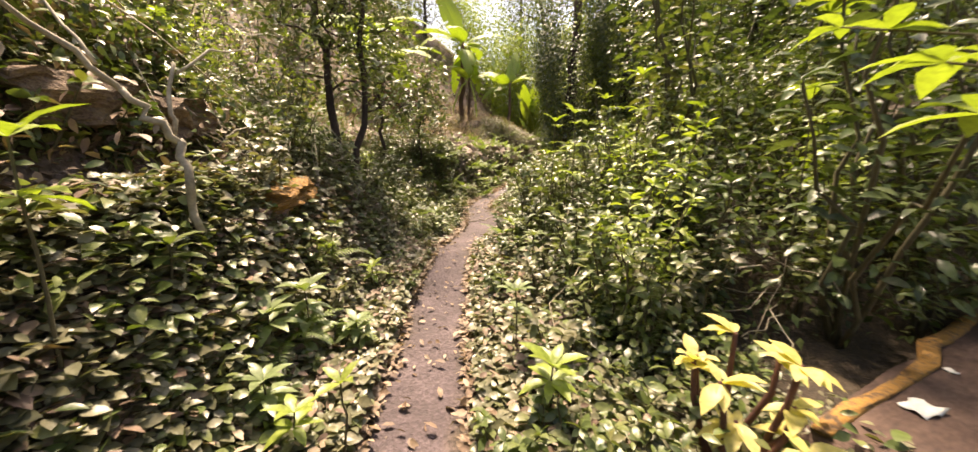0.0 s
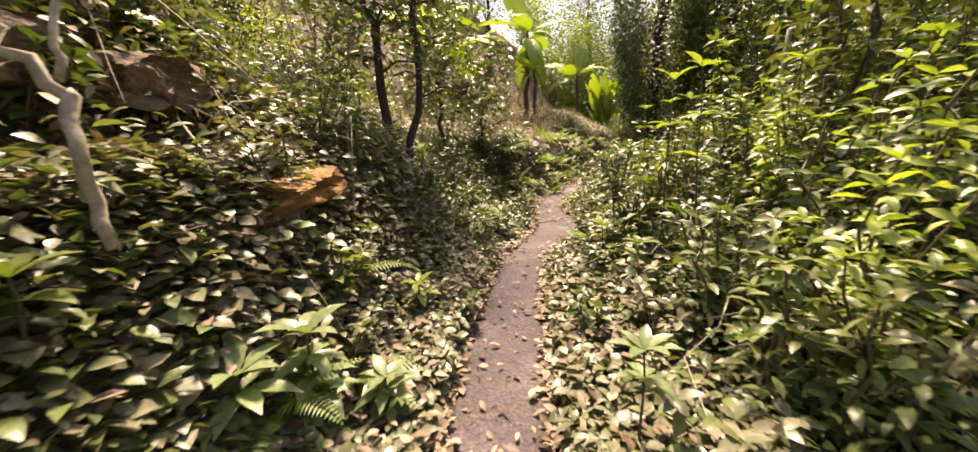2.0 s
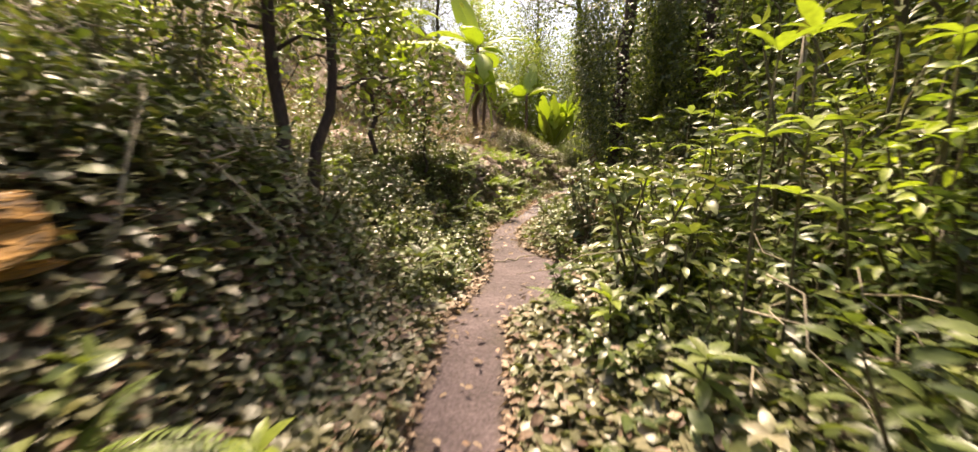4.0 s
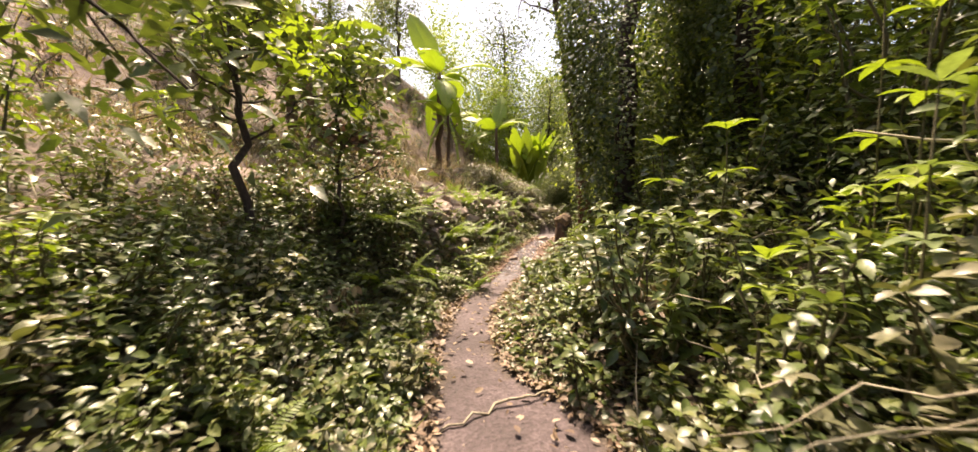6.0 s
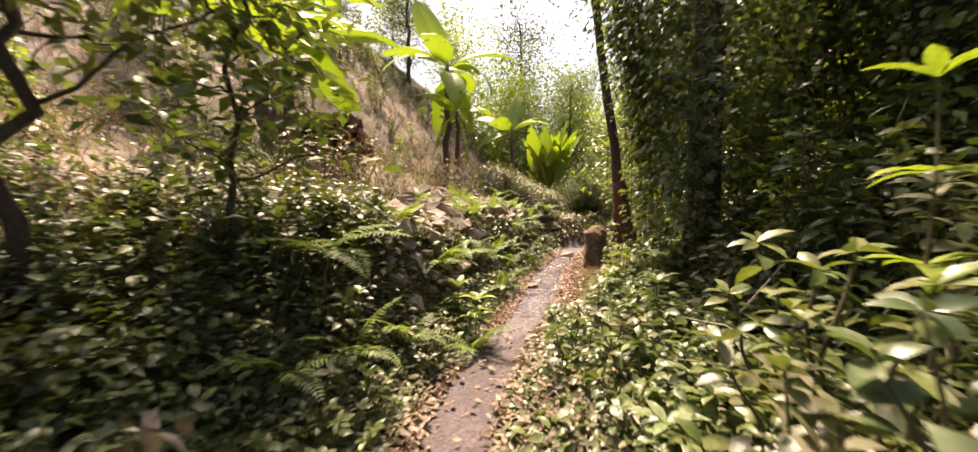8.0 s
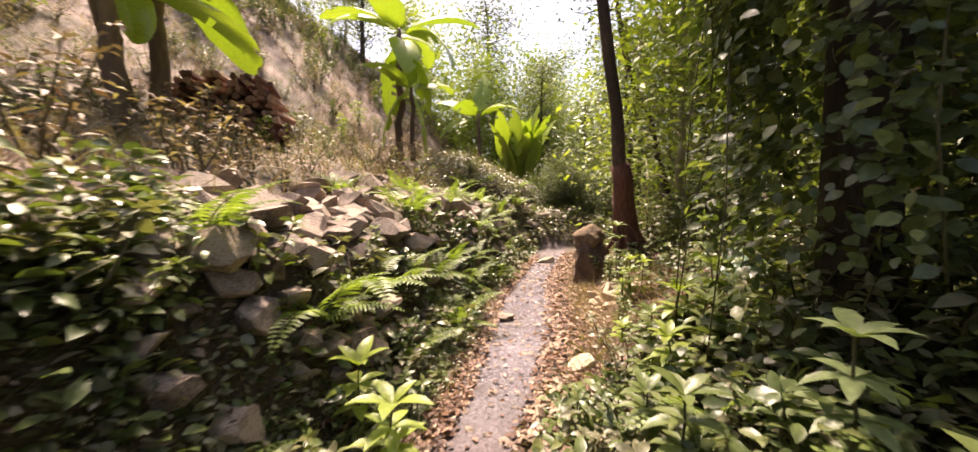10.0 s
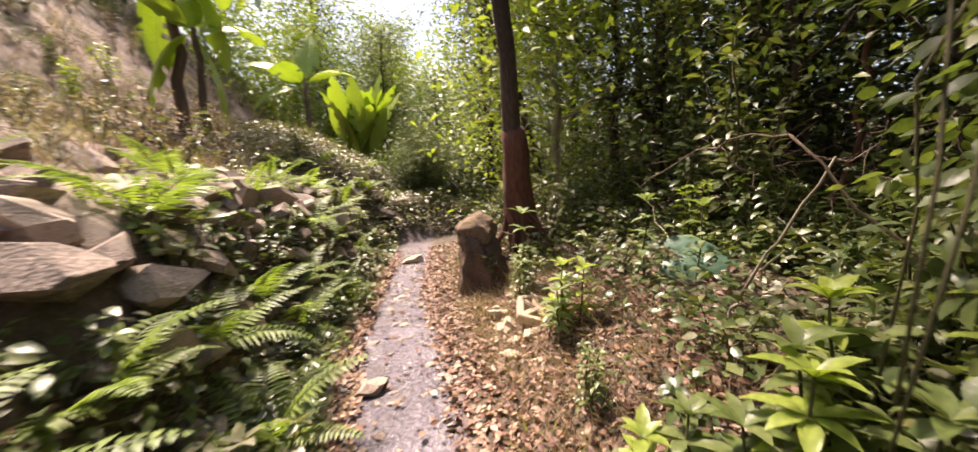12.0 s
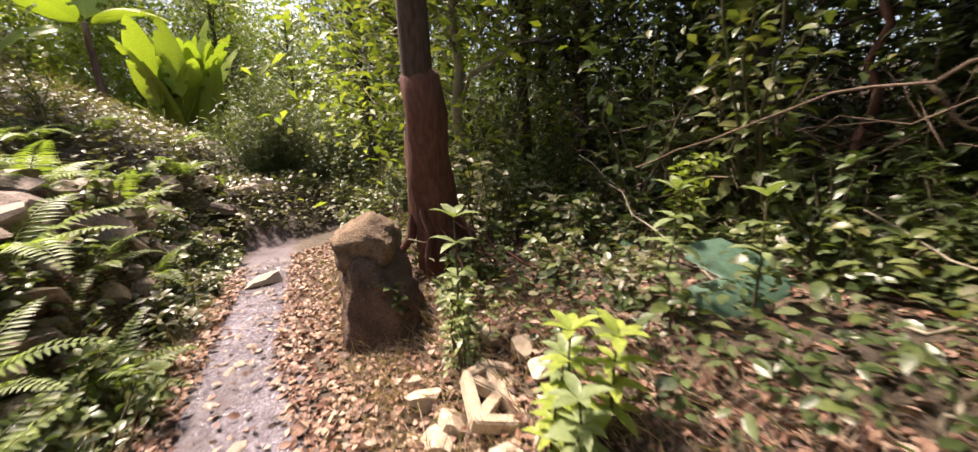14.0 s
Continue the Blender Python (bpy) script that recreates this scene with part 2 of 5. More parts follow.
# ---- plan of the trail: distance along, its two edges ----
TRAIL = np.array([(-8, -0.3, 0.15), (0, -0.58, -0.03), (2.1, -0.66, -0.12), (3, -0.7, -0.19), (4.2, -0.76, -0.25), (5.6, -0.74, -0.26),
                  (6.4, -0.5, 0.4), (7.0, -0.42, 0.66), (7.6, -0.42, 0.5), (8.2, -0.45, 0.1), (8.8, -0.48, -0.02), (9.85, -0.4, 0.05), (11, -0.16, 0.38), (12, 0.15, 0.75),
                  (13, 0.38, 1.08), (14.4, 0.68, 1.42), (15.5, 1.05, 1.66), (16.6, 1.45, 2.1), (18, 1.95, 2.6), (19, 2.3, 2.95), (20, 2.6, 3.15), (24, 4.5, 4.9), (40, 9, 9.3)])
# the clear lane in which one walks
LANE = np.array([(-8, -0.2), (0, 0.0), (1, 0.0), (1.8, -0.45), (4.5, -0.14), (6.4, -0.17), (8.7, 0.28), (10.3, 0.2), (11.5, 0.46), (12.6, 0.95), (14, 1.2), (20, 2.8), (40, 9.2)])


def edges(y):
    return np.interp(y, TRAIL[:, 0], TRAIL[:, 1]), np.interp(y, TRAIL[:, 0], TRAIL[:, 2])


def ease(a, b, x):
    s = np.clip((x - a) / (b - a), 0, 1)
    return s * s * (3 - 2 * s)


def waves(x, y):
    return (np.sin(x * 1.7 + y * 0.9 + 1) + np.sin(x * -0.8 + y * 2.1 + 2) + 0.6 * np.sin(x * 3.9 + y * 3.1) + 0.5 * np.sin(x * 6.1 - y * 4.7 + 4)
            + 0.3 * np.sin(x * 11 + y * 9.0) + 0.3 * np.sin(x * -9.3 + y * 12.1)) / 3.7


def ground_z(x, y):
    """Height of the ground: a level trail between a bank and hill to the west and a rising wood to the east."""
    x, y = np.asarray(x, float), np.asarray(y, float)
    west, east = edges(y)
    u, v = np.maximum(west - x, 0), np.maximum(x - east, 0)
    b, c = ease(4.6, 6.6, y), ease(9.0, 10.8, y)
    bank = 1.15 * ease(0.4, 1.1, u) + 0.5 * np.maximum(u - 1.0, 0)
    hollow = 0.8 * ease(0.6, 2.0, u) + 0.42 * np.maximum(u - 1.7, 0)
    rubble = 1.12 * ease(0.35, 0.95, u) + 0.3 * np.maximum(u - 0.9, 0) + 0.75 * np.maximum(u - 6.9, 0)
    rubble = rubble * (1 - 0.45 * ease(17, 19, y) * ease(4, 0, u))
    rubble = rubble * (1 - 0.55 * ease(22, 26, y) * ease(8, 4, u))
    left = bank * (1 - b) + (hollow * (1 - c) + rubble * c) * b
    left = 34 * (1 - np.exp(-left / 34))
    thick, wood = ease(2.6, 4.6, y), ease(10, 12, y)
    near = (0.07 + 0.15 * thick) * ease(0.1, 0.6, v) + 0.13 * thick * v + 0.4 * thick * np.maximum(v - 1.6, 0)
    far = 0.32 * ease(0.45, 1.3, v) + 0.1 * v
    right = near * (1 - wood) + far * wood + 0.12 * np.maximum(v - 5, 0)
    right = 9 * (1 - np.exp(-right / 9))
    off = np.maximum(u, v)
    rise = 0.1 * np.maximum(y - 20, 0) * ease(0, 1.5, off)
    rise = 4 * (1 - np.exp(-rise / 4))
    mound = 0.72 * ease(18.6, 19.7, y) * ease(26, 22, y) * ease(4.4, 3.2, x) * ease(-1.5, 0.8, x)
    alcove = 0.45 * ease(1.45, 1.75, u) * ease(0.9, 1.4, y) * ease(3.9, 3.3, y)
    return left + right + rise + mound + alcove + waves(x, y) * (0.012 + 0.07 * ease(0.2, 1.5, off)) - 0.012 * np.exp(-(off / 0.05) ** 2)


# ---- building helpers ----
rng = np.random.default_rng(7)


def mesh_of(name, verts, faces, mat, smooth=True):
    me = bpy.data.meshes.new(name)
    me.from_pydata([tuple(v) for v in verts], [], [tuple(f) for f in faces])
    me.materials.append(mat)
    if smooth:
        me.shade_smooth()
    return me


def mesh_arrays(name, verts, faces, mat, smooth=True):
    """A mesh from arrays of places and equal-sided faces."""
    me = bpy.data.meshes.new(name)
    sides = faces.shape[1]
    me.vertices.add(len(verts))
    me.vertices.foreach_set("co", np.ascontiguousarray(verts, dtype=np.float32).ravel())
    me.loops.add(faces.size)
    me.loops.foreach_set("vertex_index", np.ascontiguousarray(faces, dtype=np.int32).ravel())
    me.polygons.add(len(faces))
    me.polygons.foreach_set("loop_start", np.arange(0, faces.size, sides, dtype=np.int32))
    me.materials.append(mat)
    me.update(calc_edges=True)
    me.validate()
    if smooth:
        me.shade_smooth()
    return me


def part(name, me, parent, label="", at=None):
    ob = new(name, me)
    ob.parent = parent
    if at is not None:
        ob.matrix_basis = at
    if label:
        ob["label"] = label
    return ob


def thing(name, label, category, group="", kind="", at=None, me=None):
    ob = new(name, me)
    if at is not None:
        ob.matrix_basis = at
    return tagged(ob, label, category, group, kind)


# leaf outlines: across, along, out of the plane; and triangles
LEAF4 = (np.array([(0, 0, 0), (-0.5, 0.42, 0.07), (0.5, 0.42, 0.07), (0, 0.5, 0), (0, 1, -0.12)]), np.array([(0, 2, 3), (0, 3, 1), (3, 2, 4), (1, 3, 4)]))
LEAF12 = (np.array([(0, 0, 0), (-0.33, 0.2, 0.06), (0.33, 0.2, 0.06), (-0.5, 0.45, 0.07), (0.5, 0.45, 0.07), (-0.36, 0.74, 0.0), (0.36, 0.74, 0.0),
                    (0, 1, -0.16), (0, 0.22, 0.01), (0, 0.47, 0.02), (0, 0.75, -0.05)]),
          np.array([(0, 2, 8), (0, 8, 1), (8, 2, 4), (8, 4, 9), (1, 8, 9), (1, 9, 3), (9, 4, 6), (9, 6, 10), (3, 9, 10), (3, 10, 5), (10, 6, 7), (5, 10, 7)]))
LEAF8 = (np.array([(0, 0, 0), (-0.4, 0.26, 0.06), (0.4, 0.26, 0.06), (-0.42, 0.62, 0.03), (0.42, 0.62, 0.03), (0, 1, -0.13), (0, 0.28, 0.0), (0, 0.64, -0.02)]),
         np.array([(0, 2, 6), (0, 6, 1), (6, 2, 4), (6, 4, 7), (1, 6, 7), (1, 7, 3), (7, 4, 5), (3, 7, 5)]))
BLADE = (np.array([(-0.5, 0, 0), (0.5, 0, 0), (-0.35, 0.5, 0.05), (0.35, 0.5, 0.05), (0, 1, -0.1)]), np.array([(0, 1, 3), (0, 3, 2), (2, 3, 4)]))


def leaf_arrays(at, along, up, length, width, shape=LEAF4):
    """Many leaves at once: their roots, ways, upper sides, lengths and widths."""
    at, along, up = (np.asarray(a, float) for a in (at, along, up))
    n = len(at)
    along = along / (np.linalg.norm(along, axis=1, keepdims=True) + 1e-9)
    across = np.cross(along, up)
    across /= np.linalg.norm(across, axis=1, keepdims=True) + 1e-9
    normal = np.cross(across, along)
    length, width = np.broadcast_to(length, n)[:, None, None], np.broadcast_to(width, n)[:, None, None]
    v, f = shape
    verts = at[:, None, :] + v[None, :, 0:1] * width * across[:, None] + v[None, :, 1:2] * length * along[:, None] + v[None, :, 2:3] * length * normal[:, None]
    faces = f[None] + (np.arange(n) * len(v))[:, None, None]
    return verts.reshape(-1, 3), faces.reshape(-1, 3)


def any_ways(n, tilt_low=-0.4, tilt_high=0.5, r=rng):
    turn, tilt = r.uniform(0, 2 * np.pi, n), r.uniform(tilt_low, tilt_high, n)
    return np.stack([np.cos(turn) * np.cos(tilt), np.sin(turn) * np.cos(tilt), np.sin(tilt)], 1)


def leafy(name, at, along, up, length, width, mat, shape=LEAF4):
    return mesh_arrays(name, *leaf_arrays(at, along, up, length, width, shape), mat)


def tube_arrays(points, radii, sides=6, wobble=0.0, r=rng):
    points, radii = np.asarray(points, float), np.asarray(radii, float)
    ahead = np.gradient(points, axis=0)
    ahead /= np.linalg.norm(ahead, axis=1, keepdims=True) + 1e-9
    side = np.cross(ahead, np.array((0.31, 0.17, 0.93)) if abs(ahead[0, 2]) < 0.8 else np.array((0.9, 0.4, 0.1)))
    side /= np.linalg.norm(side, axis=1, keepdims=True) + 1e-9
    other = np.cross(ahead, side)
    turn = np.linspace(0, 2 * np.pi, sides, endpoint=False)
    bumps = 1 + wobble * r.uniform(-1, 1, (len(points), sides))
    verts = points[:, None] + (radii[:, None] * bumps)[:, :, None] * (np.cos(turn)[None, :, None] * side[:, None] + np.sin(turn)[None, :, None] * other[:, None])
    k, n = len(points), sides
    quads = [(i * n + j, i * n + (j + 1) % n, (i + 1) * n + (j + 1) % n, (i + 1) * n + j) for i in range(k - 1) for j in range(n)]
    verts = np.concatenate([verts.reshape(-1, 3), points[-1:] + ahead[-1:] * radii[-1], points[:1]])
    tris = [((k - 1) * n + j, (k - 1) * n + (j + 1) % n, k * n, k * n) for j in range(n)] + [((j + 1) % n, j, k * n + 1, k * n + 1) for j in range(n)]
    return verts, quads + [t[:3] for t in tris]


def tubes(name, runs, mat):
    """One mesh of several tapering tubes: (points, radii, sides, wobble)."""
    verts, faces, n = [], [], 0
    for run in runs:
        v, f = tube_arrays(*run)
        verts.append(v)
        faces += [tuple(i + n for i in q) for q in f]
        n += len(v)
    return mesh_of(name, np.concatenate(verts), faces, mat)


def bent(a, b, steps, sag, r=rng):
    """A crooked line from a to b."""
    a, b = np.asarray(a, float), np.asarray(b, float)
    s = np.linspace(0, 1, steps)[:, None]
    line = a + (b - a) * s
    kink = r.normal(0, sag, (steps, 3)) * np.sin(np.pi * s) ** 0.7
    return line + kink


# ---- ground: one sheet to the horizon ----
def spread(low, high, step, far):
    """Close lines from low to high, ever wider ones out to far."""
    mid = np.arange(low, high + step, step)
    grow = np.cumsum(step * 1.22 ** np.arange(1, 40))
    grow = grow[grow < far]
    return np.concatenate([low - grow[::-1], mid, mid[-1] + grow])


def build_ground():
    xs, ys = spread(-7, 8, 0.09, 500), spread(-2, 24, 0.09, 600)
    X, Y = np.meshgrid(xs, ys)
    Z = ground_z(X, Y)
    nx, ny = len(xs), len(ys)
    i = np.arange(nx * ny).reshape(ny, nx)
    faces = np.stack([i[:-1, :-1], i[:-1, 1:], i[1:, 1:], i[1:, :-1]], -1).reshape(-1, 4)
    me = mesh_arrays("ground", np.stack([X, Y, Z], -1).reshape(-1, 3), faces, MAT_GROUND)
    west, east = edges(Y)
    inside = np.minimum(X - west, east - X) + 0.09 * waves(X * 2.3, Y * 2.3) + 0.05 * waves(X * 7, Y * 7)
    trail = ease(-0.06, 0.08, inside) * ease(19.4, 18.7, Y)
    slope = np.maximum(ease(1.0, 2.6, west - X) * ease(8.5, 11, Y), 0.5 * ease(0.5, 1.4, west - X))
    for name, values in (("trail", trail), ("dry_slope", slope), ("damp", ease(-0.02, 0.14, inside + 0.05) * ease(11, 12.5, Y) * ease(19, 17, Y))):
        a = me.attributes.new(name, "FLOAT", "POINT")
        a.data.foreach_set("value", values.astype(np.float32).ravel())
    tagged(new("ground", me), "trodden mauve-brown soil trail through dark leaf mould and dry slope", "ground", kind="structure")


build_ground()


# ---- scattering ----
def scatter(count, x0, x1, y0, y1, keep, r=rng):
    """Random places in a rectangle of the plan, kept with the chance keep(x, y)."""
    x, y = r.uniform(x0, x1, count), r.uniform(y0, y1, count)
    ok = r.uniform(0, 1, count) < keep(x, y)
    return x[ok], y[ok]


def sides_of(x, y):
    west, east = edges(y)
    return west - x, x - east


def lane_gap(x, y):
    return np.abs(x - np.interp(y, LANE[:, 0], LANE[:, 1]))


def cover(name, x, y, low, high, length, width, mat, label, category, shape=LEAF4, tilt=(-0.5, 0.5), facing=0.5, r=rng):
    """Loose leaves at a height over the ground, one thing that nobody could count."""
    n = len(x)
    z = ground_z(x, y) + low + r.uniform(0, 1, n) * np.maximum(high - low, 0.02)
    along = any_ways(n, *tilt, r)
    up = np.stack([r.normal(0, facing, n), r.normal(0, facing, n), np.ones(n)], 1)
    size = length * r.uniform(0.55, 1.25, n)
    me = leafy(name, np.stack([x, y, z], 1), along, up, size, size * width * r.uniform(0.8, 1.2, n), mat, shape)
    return thing(name, label, category, kind="stuff", me=me)


def verge(count, y0, y1, a, b_, west=True, power=1.0, r=rng):
    """Places from a to b_ metres off one edge of the trail, denser near it for a higher power."""
    y = r.uniform(y0, y1, count)
    off = a + (b_ - a) * r.uniform(0, 1, count) ** power
    return (edges(y)[0] - off if west else edges(y)[1] + off), y


def both(*runs):
    return np.concatenate([q[0] for q in runs]), np.concatenate([q[1] for q in runs])


def in_recess(x, y):
    """The hollow under the bank's overhang."""
    u = sides_of(x, y)[0]
    return (y > 1.3) & (y < 3.5) & (u > 1.05) & (u < 1.5)


def thin_out(x, y, low=0.3, scale=1.3):
    keep = (~in_recess(x, y) | (rng.uniform(0, 1, len(x)) < 0.15)) & (rng.uniform(0, 1, len(x)) < low + (1 - low) * ease(-0.35, 0.25, waves(x * scale + 5, y * scale)))
    return x[keep], y[keep]


# fallen leaves beside and on the trail
x, y = both(verge(10000, 0.2, 11.5, 0.0, 1.3, True, 1.4), verge(9000, 0.2, 5.4, 0.0, 0.95, True), verge(14000, 0.4, 10.5, 0.5, 3.2, True), verge(12000, 0.2, 12, 0.0, 1.0, False, 1.3), verge(260, 0.4, 11.5, -0.5, 0.0, False))
cover("leaf_litter", x, y, 0.006, 0.05, 0.072, 0.55, LEAF_DRY, "brown and tan fallen leaves strewn beside the trail", "leaf litter", LEAF8, tilt=(-0.35, 0.5), facing=0.6)
x, y = both(verge(13000, 11.4, 18, -0.07, 1.5, False, 1.1), verge(9000, 11.4, 17.8, -0.12, 0.7, True), verge(7500, 11.4, 18, 1.2, 4.5, False), verge(220, 11.4, 18, -0.5, 0.0, False))
cover("leaf_litter", x, y, 0.004, 0.035, 0.055, 0.55, LEAF_RUST, "rust-red and tan fallen leaves around the stones", "leaf litter", LEAF8, tilt=(-0.35, 0.5), facing=0.6)


# low creeping plants
def by_depth(x, y, grow=0.3, top=0.28):
    u, v = sides_of(x, y)
    return np.clip(np.maximum(u, v) * grow, 0.04, top)


x, y = thin_out(*both(verge(10000, 0.2, 5.2, 0.45, 2.4, True), verge(20000, 5.2, 10.8, 0.12, 2.4, True, 1.25), verge(3500, 0.2, 5.2, 0.05, 0.5, True), verge(26000, 0.2, 11.8, 0.05, 2.0, False, 1.3), verge(9000, 10.5, 19, 0.05, 0.7, True), verge(2400, 12, 19, 0.9, 4.5, False), thin_out(*both(verge(14000, 0.8, 5.6, 0.45, 1.7, True), verge(8000, 8.8, 11.4, 0.25, 1.4, True)), 0.02, 1.7)), 0.4)
cover("creeping_undergrowth", x, y, 0.02, by_depth(x, y), 0.06, 0.62, LEAF_COVER, "low creeping plants with small olive and grey-green leaves", "undergrowth", LEAF8, tilt=(-0.5, 0.5))
x, y = thin_out(*both(verge(11000, 4.5, 10.8, 0.15, 2.2, True), thin_out(*both(verge(9000, 0.5, 5.6, 0.4, 1.8, True), verge(4500, 8.8, 11.4, 0.3, 1.4, True)), 0.02, 2.1), verge(13000, 0.2, 11.8, 0.1, 1.8, False), verge(4000, 10.5, 19, 0.1, 0.7, True), verge(1900, 12, 19, 1.0, 4.5, False)), 0.25, 0.9)
cover("trailing_greenery", x, y, 0.03, by_depth(x, y, 0.4, 0.42), 0.088, 0.52, LEAF_MID, "trailing mid-green plants on the trail's verges", "undergrowth", LEAF12, tilt=(-0.5, 0.5))


x, y = scatter(9000, -0.5, 4.2, 18.4, 21.5, lambda x, y: (ground_z(x, y) > 0.12).astype(float))
cover("creeping_undergrowth", x, y, 0.02, np.full(len(x), 0.3), 0.09, 0.55, LEAF_COVER, "creeping plants over the stony mound at the bend", "undergrowth", LEAF8)
x, y = scatter(4200, -3.2, -2.0, 0.8, 4.0, lambda x, y: ease(1.35, 1.6, sides_of(x, y)[0]))
cover("trailing_greenery", x, y, 0.1, np.full(len(x), 0.55), 0.09, 0.5, LEAF_MID, "tangled brown and olive growth over the bank's hollow", "undergrowth", LEAF12, tilt=(-1.2, 0.3))
x, y = scatter(2600, -3.0, -1.85, 0.8, 4.0, lambda x, y: ease(1.2, 1.5, sides_of(x, y)[0]))
cover("leaf_litter", x, y, 0.05, np.full(len(x), 0.5), 0.08, 0.5, LEAF_DRY, "withered brown leaves caught on the bank's overhang", "leaf litter", LEAF8, tilt=(-1.2, 0.2))


x, y = both(verge(16000, 0.2, 5.6, 0.06, 1.25, True, 1.1), verge(9000, 0.4, 5.6, 0.08, 0.9, False, 1.1))
cover("creeping_undergrowth", x, y, 0.03, np.full(len(x), 0.17), 0.082, 0.66, LEAF_COVER, "carpet of grey-olive ovate creeper leaves beside the trail", "undergrowth", LEAF12, tilt=(-0.4, 0.35), facing=0.4)
x, y = both(verge(3200, 0.2, 5.6, 0.06, 1.2, True, 1.1), verge(1800, 0.4, 5.6, 0.08, 0.9, False))
cover("leaf_litter", x, y, 0.04, np.full(len(x), 0.2), 0.075, 0.6, LEAF_DRY, "tan fallen leaves lying on the creepers", "leaf litter", LEAF8, tilt=(-0.4, 0.4), facing=0.5)
x, y = both(verge(2800, 10.8, 14.4, 1.0, 3.4, False))
cover("creeping_undergrowth", x, y, 0.02, np.full(len(x), 0.22), 0.07, 0.55, LEAF_DARK, "dark low plants under the wood's edge", "undergrowth", LEAF8)


# grass
def grass(name, x, y, height, width, mat, label, lean=0.5):
    n = len(x)
    at = np.stack([x, y, ground_z(x, y) - 0.01], 1)
    along = np.stack([rng.normal(0, lean, n), rng.normal(0, lean, n), np.ones(n)], 1)
    h = height * rng.uniform(0.4, 1.3, n)
    me = leafy(name, at, along, any_ways(n, -0.2, 0.2), h, width, mat, BLADE)
    thing(name, label, "grass", kind="stuff", me=me)


x, y = scatter(110000, -24, 4, 9.5, 40, lambda x, y: ease(1.3, 2.6, sides_of(x, y)[0]) * (0.3 + 0.7 * ease(-0.3, 0.3, waves(x * 0.9, y * 0.9))) * np.where(y > 24, 0.6, 1))
grass("dry_grass", x, y, 0.34, 0.014, GRASS_DRY, "dry tan and pinkish grass over the hillside", 0.7)
x, y = scatter(16000, -3, 4, 0.3, 19, lambda x, y: ease(0.05, 0.3, np.maximum(*sides_of(x, y))) * 0.5 * ease(0.1, 0.5, waves(x * 1.1 + 9, y * 0.8)))
grass("green_grass", x, y, 0.22, 0.009, GRASS_GREEN, "tufts of thin green grass beside the trail", 0.55)


x, y = both(verge(5000, 12.0, 14.8, 0.25, 1.3, False), verge(1200, 14.2, 17, 0.3, 1.0, False), verge(1500, 11.5, 17, 0.0, 0.3, True))
grass("straw", x, y, 0.2, 0.006, GRASS_DRY, "bent dry straw beside the trail", 1.3)


# ---- shrubs ----
def shrub_meshes(seed, height, stems, leaf, width, mat, spread_=0.35, per=16, droop=0.25, shape=LEAF12):
    """Stems and foliage of a broad-leaved shrub standing at the origin."""
    r = np.random.default_rng(seed)
    runs, at, along, size = [], [], [], []
    for s in range(stems):
        turn = r.uniform(0, 2 * np.pi)
        out = spread_ * height * r.uniform(0.25, 1.0)
        top = np.array((math.cos(turn) * out, math.sin(turn) * out, height * r.uniform(0.6, 1.0)))
        line = bent((r.normal(0, 0.03), r.normal(0, 0.03), -0.03), top, 7, 0.03 * height, r)
        runs.append((line, np.linspace(0.011, 0.004, 7) * (0.6 + 0.5 * height), 4, 0.1, r))
        for k in range(per):
            f = 0.28 + 0.72 * (k / per)
            p = line[0] + 0
            i = min(int(f * 6), 5)
            p = line[i] + (line[i + 1] - line[i]) * (f * 6 - i)
            a = k * 2.4 + turn + r.uniform(-0.6, 0.6)
            side = np.array((math.cos(a), math.sin(a), r.uniform(-droop - 0.35, 0.4)))
            twig = r.uniform(0.02, 0.16) * height * (1.15 - f)
            at.append(p + side * twig)
            along.append(side)
            size.append(leaf * r.uniform(0.6, 1.15))
        for k in range(6):
            a = k * 1.05 + r.uniform(0, 0.4)
            at.append(line[-1])
            along.append((math.cos(a), math.sin(a), r.uniform(-0.3, 0.9)))
            size.append(leaf * r.uniform(0.65, 1.0))
    at, along, size = np.array(at), np.array(along), np.array(size)
    up = np.stack([r.normal(0, 0.5, len(at)), r.normal(0, 0.5, len(at)), np.ones(len(at))], 1)
    return [tubes("stem", [run], STEM) for run in runs], leafy("foliage", at, along, up, size, size * width, mat, shape)


def make_shrub(name, label, category, group, meshes, m):
    ob = thing(name, label, category, group, at=m)
    for me in meshes[0]:
        part("stem", me, ob)
    part("foliage", meshes[1], ob)
    return ob


